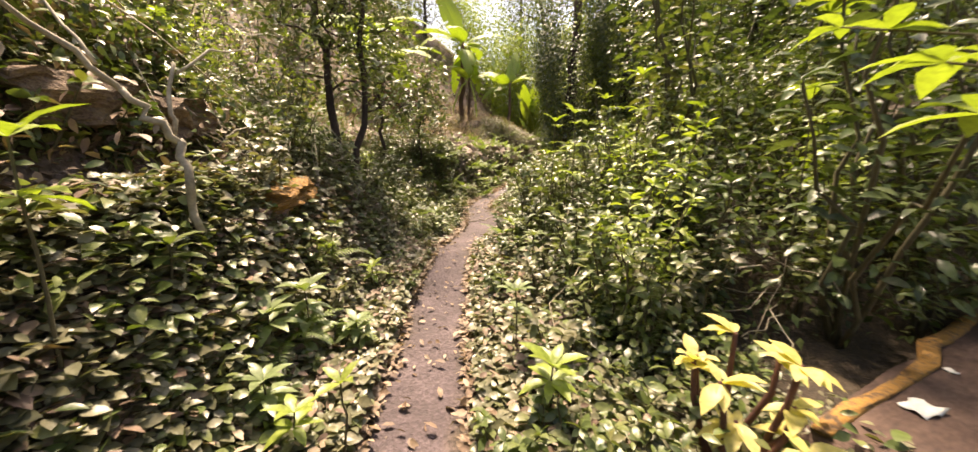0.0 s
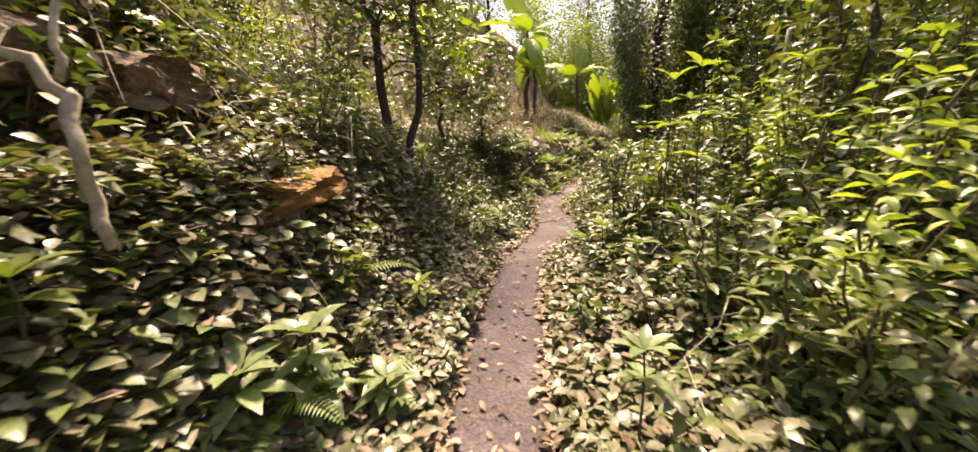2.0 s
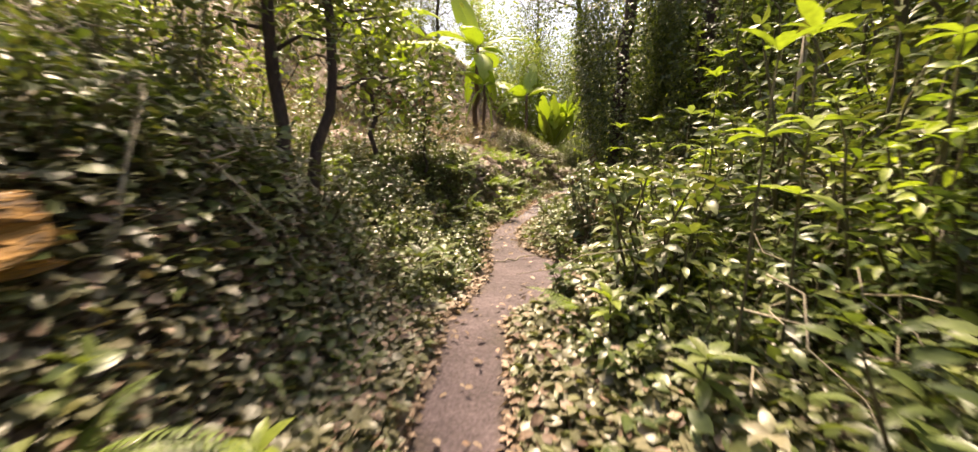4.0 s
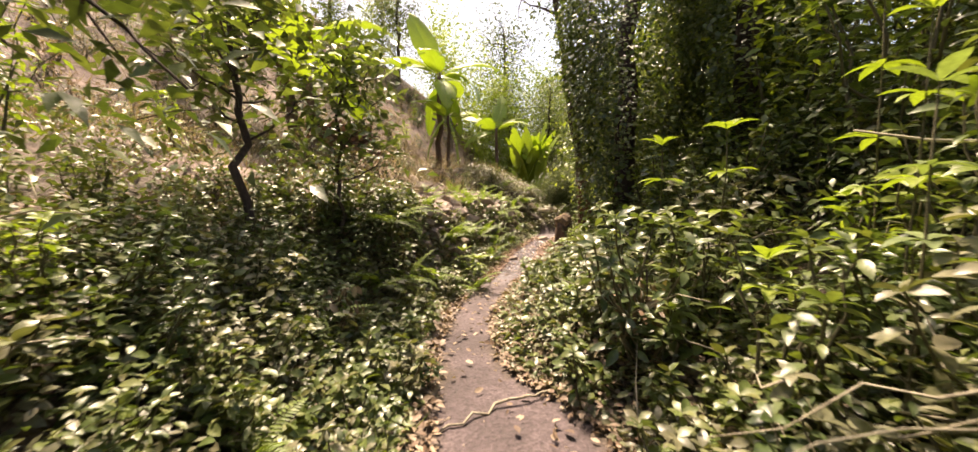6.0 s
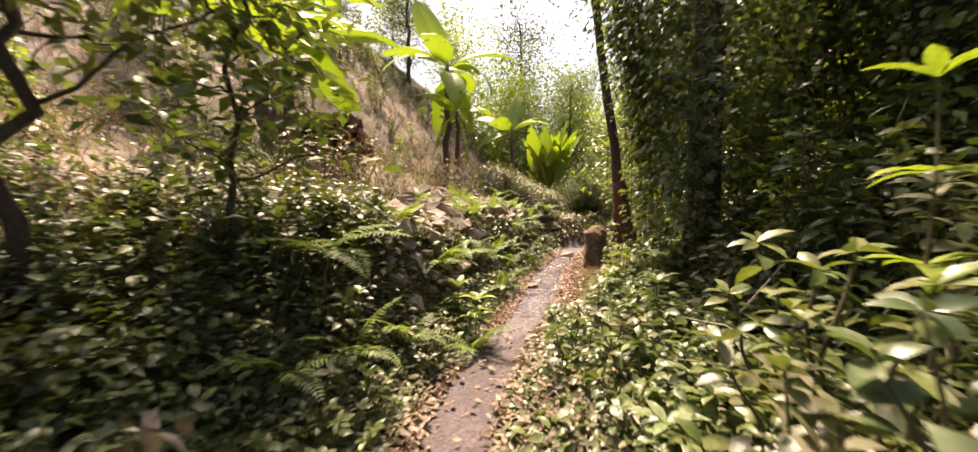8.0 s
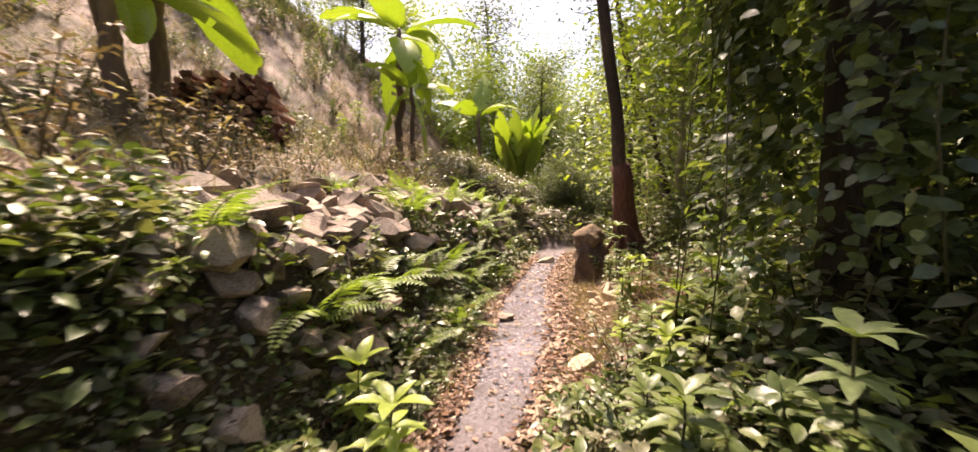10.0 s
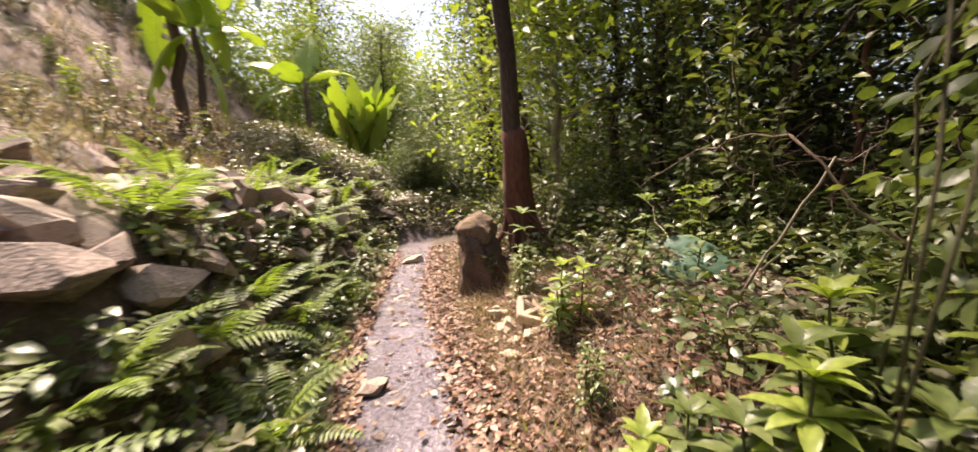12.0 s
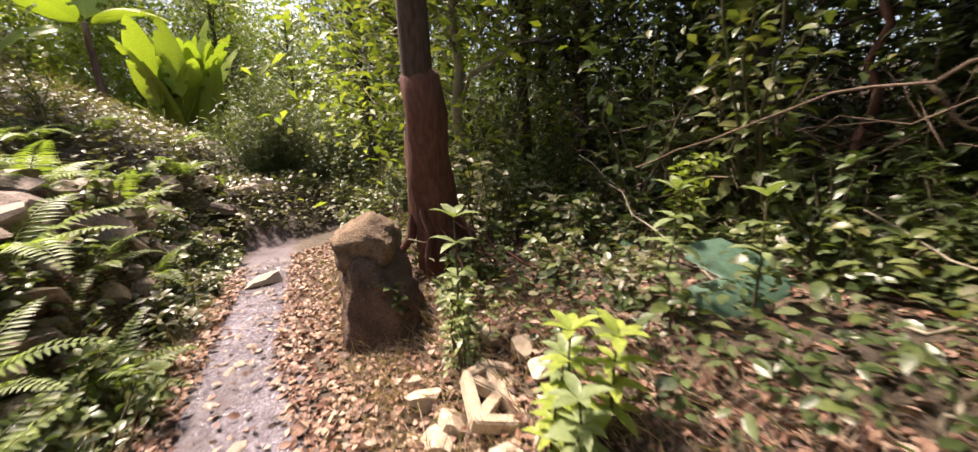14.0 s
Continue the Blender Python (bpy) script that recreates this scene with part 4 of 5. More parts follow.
banana_plant("dark-stemmed banana plant above the rubble", -4.5, 16.2, 3.0, 0.15, [(80, 30, 2.1, 1.2), (-90, 30, 2.0, 1.4), (170, 20, 2.0, 1.2), (-30, -50, 1.8, 0.5), (30, 35, 2.0, 1.3)], 6, (0.02, 0.1))
banana_plant("banana plant with a pale broken leaf on the slope", -3.9, 14.6, 1.9, 0.12, [(60, 40, 1.9, 1.0), (120, 35, 1.8, 1.2), (-60, 40, 1.9, 1.1), (-120, 30, 1.8, 1.2), (0, 45, 1.9, 1.0), (180, 40, 1.8, 1.1), (-30, 20, 1.6, 1.4)], 7, (0.05, 0.0))
banana_plant("banana plant in the thicket on the far bank", 1.4, 30.5, 3.3, 0.13, [(60, 40, 2.2, 1.0), (-60, 40, 2.2, 1.1), (0, 75, 2.2, 0.5), (150, 30, 2.0, 1.2), (-130, 30, 2.0, 1.2), (100, 0, 1.9, 1.3)], 8)


def paddle_plant(x, y):
    """A huge clump of upright paddle leaves."""
    ob = thing("paddle_leaf_plant", "large clump of upright bright green paddle leaves", "plant", at=pose(x, y, gz(x, y)))
    r = np.random.default_rng(12)
    for i in range(46):
        me = banana_leaf(r.uniform(1.9, 3.0), 0.8, r.uniform(0.2, 0.6), 200 + i, 0.05)
        part("leaf", me, ob, "", pose(r.normal(0, 0.4), r.normal(0, 0.4), 0.13 * (i % 12), 0, 0, i * 137.5) @ pose(0, 0, 0, r.uniform(66, 88), 0, 0))


paddle_plant(3.3, 28.3)


# ---- ferns ----
def frond_mesh(seed, length=0.6, width=0.22, pairs=17, arch=1.0):
    r = np.random.default_rng(seed)
    at, along, up, size = [], [], [], []
    s = np.linspace(0, 1, pairs + 4)
    bend_ = 0.5 - arch * s
    step = length / (pairs + 3)
    yy, zz = np.cumsum(np.cos(bend_) * step), np.cumsum(np.sin(bend_) * step)
    line = np.stack([0 * yy, yy, zz], 1)
    for i in range(3, pairs + 4):
        f = (i - 3) / pairs
        w = width * (1 - f) ** 0.75 * (0.75 + 0.25 * min(1, f * 6)) + 0.012
        for side in (-1, 1):
            at.append(line[i])
            along.append((side, 0.32, -0.12 + r.normal(0, 0.06)))
            up.append((0, -math.sin(bend_[i]), math.cos(bend_[i])))
            size.append(w)
    stalk, faces = tube_arrays(line, np.linspace(0.005, 0.0015, len(line)), 3)
    v, f = leaf_arrays(at, along, up, np.array(size), step * 0.85, LEAF4)
    both = np.concatenate([v, stalk])
    return mesh_of("frond", both, [tuple(q) for q in f] + [tuple(i + len(v) for i in q) for q in faces], LEAF_FERN)


FRONDS = [frond_mesh(60 + i, 0.62, 0.15 + 0.03 * (i % 2), 18, 0.9 + 0.25 * i) for i in range(4)]
fern_seed = np.random.default_rng(31)


def fern(x, y, scale=1.0, fronds=8, lift=0.0, label="green fern with arching feathery fronds", heading=None):
    ob = thing("fern", label, "fern", "ferns along the trail", at=pose(x, y, gz(x, y) + lift, 0, 0, fern_seed.uniform(0, 360) if heading is None else heading))
    for i in range(fronds):
        s = fern_seed.uniform(0.75, 1.1)
        part("frond", FRONDS[i % 4], ob, "", pose(0, 0, 0, 0, 0, i * 360 / fronds + fern_seed.uniform(-15, 15)) @ pose(0, 0, 0, fern_seed.uniform(5, 45), 0, 0) @ Matrix.Diagonal((s, s, s, 1)))
    ob.scale = (scale, scale, scale)


for x, y, s, n in ((0.72, 6.55, 0.95, 9), (0.98, 6.15, 0.8, 7), (0.3, 5.0, 0.8, 8), (-1.3, 2.3, 0.6, 7), (-1.45, 3.3, 0.7, 7), (-0.5, 12.15, 1.0, 9), (-0.3, 12.9, 0.9, 8), (-0.1, 13.6, 0.9, 8), (0.05, 14.3, 1.0, 9),
                   (0.35, 15.1, 0.9, 8), (0.5, 16.0, 1.0, 9), (0.8, 16.6, 0.9, 8), (1.0, 17.6, 0.9, 8), (4.4, 14.6, 0.8, 6), (0.95, 9.24, 0.7, 8), (1.0, 10.0, 0.7, 8), (-0.75, 10.6, 1.0, 9), (-1.0, 11.3, 0.9, 8), (0.0, 15.6, 0.8, 8), (-0.4, 14.9, 0.8, 8),
                   (-1.1, 14.0, 0.8, 7), (1.42, 9.95, 1.1, 9), (1.15, 9.5, 0.8, 8), (-1.2, 2.75, 0.8, 8), (3.9, 13.2, 0.7, 7), (-1.0, 10.0, 0.9, 8), (0.55, 17.2, 1.0, 9), (0.1, 17.6, 1.0, 9), (1.2, 18.3, 0.9, 8), (0.75, 15.5, 0.9, 9), (0.3, 14.6, 1.0, 9), (0.15, 13.3, 1.0, 9), (-0.35, 13.9, 1.0, 9), (-0.2, 12.45, 0.9, 9), (-0.62, 11.7, 1.0, 9), (1.1, 17.1, 0.8, 8), (-0.7, 15.8, 0.9, 8), (-0.15, 10.9, 0.8, 8), (0.15, 16.9, 0.9, 8), (-1.3, 9.6, 0.9, 8), (-1.6, 8.4, 0.9, 8), (-1.3, 7.0, 0.9, 8), (-1.2, 4.4, 0.7, 7), (1.35, 11.0, 0.9, 8), (1.5, 8.2, 0.8, 7), (3.6, 12.2, 0.7, 6), (3.1, 15.4, 0.7, 7), (1.2, 19.0, 1.0, 9), (0.7, 18.4, 1.0, 9), (1.7, 19.4, 0.9, 8), (2.2, 20.0, 0.9, 8), (2.8, 20.2, 0.9, 8), (0.4, 19.3, 1.0, 9), (1.0, 19.9, 1.0, 8), (3.3, 19.8, 0.8, 8), (1.9, 20.6, 1.0, 8)):
    fern(x, y, s, n)
tall_fern = thing("fern", "tall fern on a thin stalk with pale arching fronds", "fern", "ferns along the trail", at=pose(-1.2, 9.95, gz(-1.2, 9.95)))
crest = 1.12 - gz(-1.2, 9.95)
part("stalk", tubes("stalk", [(bent((0, 0, -0.03), (0.1, 0, crest), 7, 0.015), np.linspace(0.012, 0.007, 7), 6, 0.05)], STEM), tall_fern)
for k, (turn, tilt, s) in enumerate(((-95, 4, 0.85), (-65, 20, 0.75), (-130, -5, 0.7), (60, 10, 0.8), (150, 15, 0.8))):
    part("frond", FRONDS[k % 4], tall_fern, "", pose(0.1, 0, crest - 0.02 * k, 0, 0, turn) @ pose(0, 0, 0, tilt, 0, 0) @ Matrix.Diagonal((s * 1.9, s * 1.1, s, 1)))



# ---- rubble wall and stones ----
def stone_mesh(seed, mat=STONE, squash=0.65, rough=0.22):
    """An angular broken stone about one unit across: a block split along crooked faces, its edges chipped."""
    r = np.random.default_rng(seed)
    bm = bmesh.new()
    bmesh.ops.create_cube(bm, size=1.0)
    for _ in range(16):
        n = Vector(r.normal(0, 1, 3)).normalized()
        cut = bmesh.ops.bisect_plane(bm, geom=bm.verts[:] + bm.edges[:] + bm.faces[:], plane_co=n * r.uniform(0.3, 0.47), plane_no=n, clear_outer=True)
        rim = [g for g in cut["geom_cut"] if isinstance(g, bmesh.types.BMEdge)]
        if rim:
            bmesh.ops.edgenet_fill(bm, edges=rim)
    bmesh.ops.bevel(bm, geom=bm.edges[:], offset=0.025, segments=1, affect="EDGES", clamp_overlap=True)
    bmesh.ops.triangulate(bm, faces=bm.faces[:])
    bmesh.ops.recalc_face_normals(bm, faces=bm.faces[:])
    for v in bm.verts:
        v.co += Vector(r.normal(0, rough * 0.02, 3))
        v.co.z *= squash
    me = bpy.data.meshes.new("stone")
    bm.to_mesh(me)
    bm.free()
    me.materials.append(mat)
    return me


STONES = [stone_mesh(80 + i, STONE, (0.55, 0.75, 0.65, 0.5, 0.85, 0.6, 0.7)[i]) for i in range(7)]
wall = thing("rubble_wall", "tumbled dry rubble wall of angular grey-brown stones", "stone wall", kind="structure", at=pose(0, 0, 0))
laid = np.random.default_rng(14)
spots = []
for _ in range(3000):
    y = laid.uniform(10.8, 18.8)
    u = laid.uniform(0.42, 1.7) + (0.9 * laid.uniform() if laid.uniform() < 0.15 else 0)
    x = edges(y)[0] - u
    size = laid.uniform(0.14, 0.28) * (1.25 if laid.uniform() < 0.25 else 1.0) * (1.15 if u > 0.75 else 0.9)
    if len(spots) >= 290 or any((x - a) ** 2 + (y - b) ** 2 + (gz(x, y) - c) ** 2 < (0.33 * (size + s)) ** 2 for a, b, c, s in spots):
        continue
    spots.append((x, y, gz(x, y), size))
    st = part("stone", STONES[int(laid.integers(7))], wall, "", pose(x, y, gz(x, y) + size * 0.12, laid.uniform(-35, 35), laid.uniform(-35, 35), laid.uniform(0, 360)) @ Matrix.Diagonal((size * laid.uniform(1.0, 1.4), size * laid.uniform(0.9, 1.2), size, 1)))


def boulder(label, x, y, z, size, turn=0.0, mesh=None, tilt=(0, 0), category="stone", group=""):
    ob = thing("stone", label, category, group, at=pose(x, y, z, tilt[0], tilt[1], turn), me=mesh or STONES[0])
    ob.scale = size
    return ob


# large stones on the wall's crest and the heap at the bend
for i, (x, y, s) in enumerate(((-1.0, 11.9, 0.34), (-1.1, 12.5, 0.38), (-1.45, 11.6, 0.36), (-0.75, 13.0, 0.3), (-0.85, 13.5, 0.33), (-0.5, 14.0, 0.3), (-1.6, 12.3, 0.42), (-0.2, 15.0, 0.32))):
    boulder("large angular grey stone on the rubble wall's crest", x, y, gz(x, y) + 0.12 * s, (s * 1.3, s, s), i * 67, STONES[i % 7], (i * 13 % 30 - 15, i * 29 % 36 - 18), group="crest stones")
for i, (x, y, s) in enumerate(((1.7, 18.8, 0.4), (2.1, 19.3, 0.42), (1.5, 19.1, 0.4), (2.5, 19.6, 0.4), (1.3, 18.4, 0.36), (2.0, 19.8, 0.45), (2.3, 19.9, 0.3), (2.9, 19.8, 0.35))):
    boulder("brown stone heaped where the trail bends", x, y, gz(x, y) + 0.12 * s, (s * 1.4, s, s), i * 50, STONES[(i + 2) % 7], (10, 8), group="stone heap")
def worn_stone(seed, squash, mat=None):
    """A weathered, pitted boulder about one unit across."""
    bm = bmesh.new()
    bmesh.ops.create_icosphere(bm, subdivisions=4, radius=0.5)
    for v in bm.verts:
        p = v.co + Vector((seed, 0, 0))
        v.co *= 1 + 0.3 * noise.noise(p * 2.2) + 0.22 * noise.noise(p * 5) + 0.1 * noise.noise(p * 13)
        for axis in (0, 1):
            v.co[axis] = max(-0.42, min(0.42, v.co[axis]))
        v.co.z *= squash
    me = bpy.data.meshes.new("stone")
    bm.to_mesh(me)
    bm.free()
    me.materials.append(mat or STONE_MOSS)
    me.shade_smooth()
    return me


# orange lichened ledge in the bank, the block under it, and the rocks that roof the hollow behind
def ledge_mesh(seed, mat):
    """A worn uneven ledge, about one unit each way."""
    bm = bmesh.new()
    bmesh.ops.create_cube(bm, size=1.0)
    bmesh.ops.subdivide_edges(bm, edges=bm.edges[:], cuts=11, use_grid_fill=True)
    for v in bm.verts:
        p = v.co + Vector((seed, 0, 0))
        v.co *= 1 - 0.16 * v.co.length_squared
        v.co.x += 0.2 * noise.noise(p * 2.5) + 0.07 * noise.noise(p * 8)
        v.co.y += 0.2 * noise.noise(p * 2.1 + Vector((0, 5, 0))) + 0.06 * noise.noise(p * 9)
        v.co.z += 0.16 * noise.noise(p * 2.7 + Vector((0, 0, 5))) + 0.07 * noise.noise(p * 7)
    me = bpy.data.meshes.new("stone")
    bm.to_mesh(me)
    bm.free()
    me.materials.append(mat)
    return me


for i, (x, y, z, size, turn, mat, label) in enumerate((
        (-1.8, 3.15, 1.14, (0.55, 0.8, 0.2), 4, ROCK_ORANGE, "orange lichened rock ledge jutting from the bank"),
        (-1.76, 2.8, 1.0, (0.4, 0.4, 0.24), -8, ROCK_PINK, "pinkish brown block under the orange ledge"),
        (-2.0, 2.3, 1.22, (0.5, 0.6, 0.24), -5, ROCK_ORANGE, "orange-brown rock ledge in the bank's hollow"),
        (-2.25, 2.85, 1.72, (0.4, 0.5, 0.26), 6, STONE_MOSS, "mossy rock roofing the hollow in the bank"),
        (-2.3, 2.15, 1.78, (0.42, 0.5, 0.28), -10, STONE_MOSS, "mossy rock roofing the hollow in the bank"))):
    boulder(label, x, y, z, size, turn, ledge_mesh(20 + 7 * i, mat), (2, 4), group="bank rocks")

# the two stones at the tree's foot
RED_STONE = rough_material("reddish_brown_stone", [(0.025, 0.016, 0.011), (0.09, 0.054, 0.037), (0.2, 0.125, 0.08)], 6, 45, 1.0, 0.9, 0.03)
base, cap = worn_stone(3, 1.15, RED_STONE), worn_stone(8, 0.85, STONE_MOSS)
z0 = gz(2.03, 14.85)
boulder("broad mossy brown stone standing at the tree's foot", 2.14, 14.92, z0 + 0.2, (0.6, 0.5, 0.74), -46, base, category="boulder")
boulder("rounded reddish stone with a dark hollow lying on the broad one", 2.1, 14.97, z0 + 0.67, (0.46, 0.4, 0.38), -46, cap, (12, -8), category="boulder")

# pale broken stones beside the trail
PALE = [stone_mesh(140 + i, STONE_PALE, 0.7) for i in range(3)]
for i, (x, y, s) in enumerate(((1.9, 14.12, 0.17), (1.78, 13.86, 0.13), (1.14, 12.28, 0.2), (2.28, 14.0, 0.14), (1.86, 13.55, 0.15), (1.66, 13.75, 0.09), (2.2, 14.25, 0.12), (1.62, 13.45, 0.12), (1.97, 14.3, 0.1), (2.22, 13.62, 0.16), (1.88, 13.9, 0.14), (2.1, 13.5, 0.12), (1.75, 13.62, 0.11), (2.3, 13.8, 0.13), (1.7, 13.2, 0.1))):
    boulder("pale broken stone lying on dry leaves", x, y, gz(x, y) + 0.2 * s, (s * 1.3, s, s), i * 97, PALE[i % 3], (i * 17 % 40 - 20, 12), group="pale stones")


def vent_block(x, y):
    """A broken cream ventilation block with triangular openings."""
    outer = [(-0.17, -0.15), (0.17, -0.15), (0.19, 0.04), (0.1, 0.17), (-0.17, 0.15)]
    hub = (0.01, 0.0)
    ob = thing("ventilation_block", "broken cream concrete ventilation block with triangular openings", "block", at=pose(x, y, gz(x, y) + 0.035, 16, -14, 55))
    ob.scale = (0.85, 0.85, 0.9)
    bars = [("rim", outer[i], outer[(i + 1) % 5]) for i in range(5)] + [("rib", o, hub) for o in outer]
    for k, (name, (ax, ay), (bx, by)) in enumerate(bars):
        d = Vector((bx - ax, by - ay, 0))
        bm = bmesh.new()
        bmesh.ops.create_cube(bm, size=1.0, matrix=Matrix.Diagonal((d.length + 0.04, 0.06, 0.09 - 0.002 * k, 1)))
        bmesh.ops.bevel(bm, geom=bm.edges[:], offset=0.008, segments=2, affect="EDGES")
        for v in bm.verts:
            v.co += Vector((noise.noise(v.co * 30 + Vector((k, 0, 0))), noise.noise(v.co * 30 + Vector((0, k, 9))), 0)) * 0.006
        me = bpy.data.meshes.new(name)
        bm.to_mesh(me)
        bm.free()
        me.materials.append(STONE_PALE)
        part(name, me, ob, "", Matrix.Translation(((ax + bx) / 2, (ay + by) / 2, 0)) @ Matrix.Rotation(math.atan2(d.y, d.x), 4, "Z"))


vent_block(2.04, 13.74)

# loose stones and flat slabs set into the trail
GRIT = [stone_mesh(150 + i, STONE, 0.4) for i in range(4)]
grit = np.random.default_rng(9)
for i in range(230):
    y = grit.uniform(11.2, 18.0) if i < 170 else grit.uniform(1.2, 11)
    w, e = edges(y)
    x = grit.uniform(w - 0.12, e + (0.3 if y > 12 else 0.05))
    s = grit.uniform(0.02, 0.085) * (1 if y > 11 else 0.5)
    boulder("flat grey-brown stone bedded in the trail", x, y, gz(x, y) + 0.02 * s, (s * 1.4, s, s), grit.uniform(0, 360), GRIT[i % 4], group="trail stones")
boulder("pale flat stone slab lying across the trail", 1.95, 17.1, gz(1.95, 17.1) + 0.03, (0.42, 0.26, 0.22), 20, PALE[1])
boulder("brown flat stone beside the trail", 0.72, 13.6, gz(0.72, 13.6) + 0.03, (0.24, 0.17, 0.14), 50, STONES[1])

# ---- earthen block by the start, with scraps ----
def earth_block():
    bm = bmesh.new()
    bmesh.ops.create_cube(bm, size=1.0)
    bmesh.ops.subdivide_edges(bm, edges=bm.edges[:], cuts=7, use_grid_fill=True)
    for v in bm.verts:
        v.co += Vector((noise.noise(v.co * 3), noise.noise(v.co * 3 + Vector((5, 0, 0))), noise.noise(v.co * 4 + Vector((0, 7, 0))))) * 0.05
    me = bpy.data.meshes.new("earth_block")
    bm.to_mesh(me)
    bm.free()
    me.materials.append(rough_material("brown_earth", [(0.035, 0.02, 0.015), (0.075, 0.043, 0.032), (0.125, 0.08, 0.06)], 4, 50, 0.7, 0.9, 0.02))
    me.shade_smooth()
    ob = thing("earth_block", "low brown earthen block with a mossy yellow edge", "block", at=pose(2.95, 1.72, 0.04, 0, 0, 29))
    body = part("body", me, ob)
    body.scale = (2.6, 1.2, 0.5)
    edge = tubes("edge", [(bent((-1.28, 0.58, 0.23), (1.28, 0.6, 0.24), 9, 0.015), np.full(9, 0.045), 9, 0.4)], ROCK_ORANGE)
    part("edge", edge, ob, "yellow mossy edge").matrix_basis = Matrix.Translation((0, -0.03, 0.13)) @ Matrix.Diagonal((1, 1, 0.5, 1))


earth_block()


def scrap(x, y, z, size, turn):
    r = np.random.default_rng(int(turn) + 3)
    n = 6
    verts = [((i / (n - 1) - 0.5) * size + r.normal(0, size * 0.04), (j / (n - 1) - 0.5) * size * 0.7 + r.normal(0, size * 0.04), r.uniform(0, size * 0.22)) for i in range(n) for j in range(n)]
    faces = [(i * n + j, (i + 1) * n + j, (i + 1) * n + j + 1, i * n + j + 1) for i in range(n - 1) for j in range(n - 1)]
    ob = thing("plastic_scrap", "crumpled dirty white plastic scrap on the earthen block", "litter", "scraps", at=pose(x, y, z, 0, 0, turn), me=mesh_of("plastic_scrap", verts, faces, PAPER))
    ob.modifiers.new("thickness", "SOLIDIFY").thickness = 0.003


top = 0.285
scrap(2.2, 1.75, top, 0.17, 20)
scrap(2.75, 2.1, top, 0.06, 80)

# ---- dead branches ----
def branch(label, lines, mat=BARK_PALE):
    root = Vector(lines[0][0])
    runs = [(bent(Vector(a) - root, Vector(b) - root, 7, 0.02), np.linspace(r0, r1, 7), 7, 0.12) for a, b, r0, r1 in lines]
    single = len(runs) == 1
    ob = thing("dead_branch", label, "branch", "dead branches", at=Matrix.Translation(root), me=tubes("dead_branch", runs, mat) if single else None)
    for run in [] if single else runs:
        part("limb", tubes("limb", [run], mat), ob)


branch("bleached forked dead branch leaning on the bank", [((-1.5, 2.0, 1.1), (-1.55, 2.02, 1.56), 0.02, 0.022), ((-1.55, 2.02, 1.55), (-1.7, 1.9, 1.8), 0.02, 0.016), ((-1.7, 1.9, 1.8), (-1.95, 1.5, 2.25), 0.016, 0.008),
                                                             ((-1.58, 2.02, 1.6), (-1.62, 2.14, 1.95), 0.013, 0.009), ((-1.62, 2.14, 1.9), (-1.4, 2.6, 2.2), 0.008, 0.004), ((-1.75, 1.85, 1.9), (-2.2, 2.0, 2.5), 0.009, 0.005)])
branch("pale broken pole standing in the thicket", [((4.48, 12.94, gz(4.48, 12.94) - 0.05), (4.65, 12.8, 1.35), 0.03, 0.03), ((4.63, 12.78, 1.3), (4.85, 12.82, 2.6), 0.03, 0.022)], BARK_RED)
branch("long pale dead branch slung across the thicket", [((3.0, 13.6, 1.15), (2.61, 12.79, 1.42), 0.003, 0.004), ((2.61, 12.79, 1.42), (2.4, 12.18, 1.45), 0.004, 0.006), ((2.4, 12.18, 1.45), (2.5, 11.4, gz(2.5, 11.4)), 0.006, 0.008), ((2.55, 12.6, 1.43), (2.6, 12.38, 1.17), 0.004, 0.002)], TWIG)
branch("pale stick leaning in the undergrowth", [((2.44, 12.48, gz(2.44, 12.48)), (2.48, 12.42, 0.59), 0.009, 0.009), ((2.48, 12.42, 0.59), (2.56, 12.07, 1.34), 0.009, 0.006)])
branch("thin bent twig lying over dry leaves", [((2.05, 12.85, gz(2.05, 12.85) + 0.02), (2.5, 13.0, 0.45), 0.005, 0.004), ((2.5, 13.0, 0.45), (2.75, 13.5, gz(2.75, 13.5)), 0.004, 0.003)])
branch("dark arching limb in the wood", [((5.6, 15.6, 1.9), (4.7, 15.3, 2.35), 0.03, 0.03), ((4.7, 15.3, 2.35), (3.6, 14.9, 2.1), 0.03, 0.01), ((5.6, 15.6, 1.9), (6.2, 15.9, gz(6.2, 15.9)), 0.03, 0.04)], BARK)
branch("grey trunk leaning over the thicket", [((2.5, 6.6, gz(2.5, 6.6) - 0.05), (2.5, 6.62, 1.3), 0.05, 0.045), ((2.5, 6.62, 1.3), (2.66, 6.75, 2.6), 0.045, 0.03), ((2.5, 6.62, 1.5), (1.9, 7.3, 1.75), 0.014, 0.006)])
branch("long thin fallen stem across the shrubs", [((0.9, 7.4, gz(0.9, 7.4)), (1.6, 8.1, 1.0), 0.01, 0.01), ((1.6, 8.1, 1.0), (2.6, 8.3, 1.15), 0.01, 0.008)])
branch("exposed root crossing the trail", [((-0.4, 7.45, 0.0), (0.05, 7.75, 0.03), 0.008, 0.011), ((0.05, 7.75, 0.03), (0.4, 7.9, 0.02), 0.011, 0.007)], BARK_PALE)
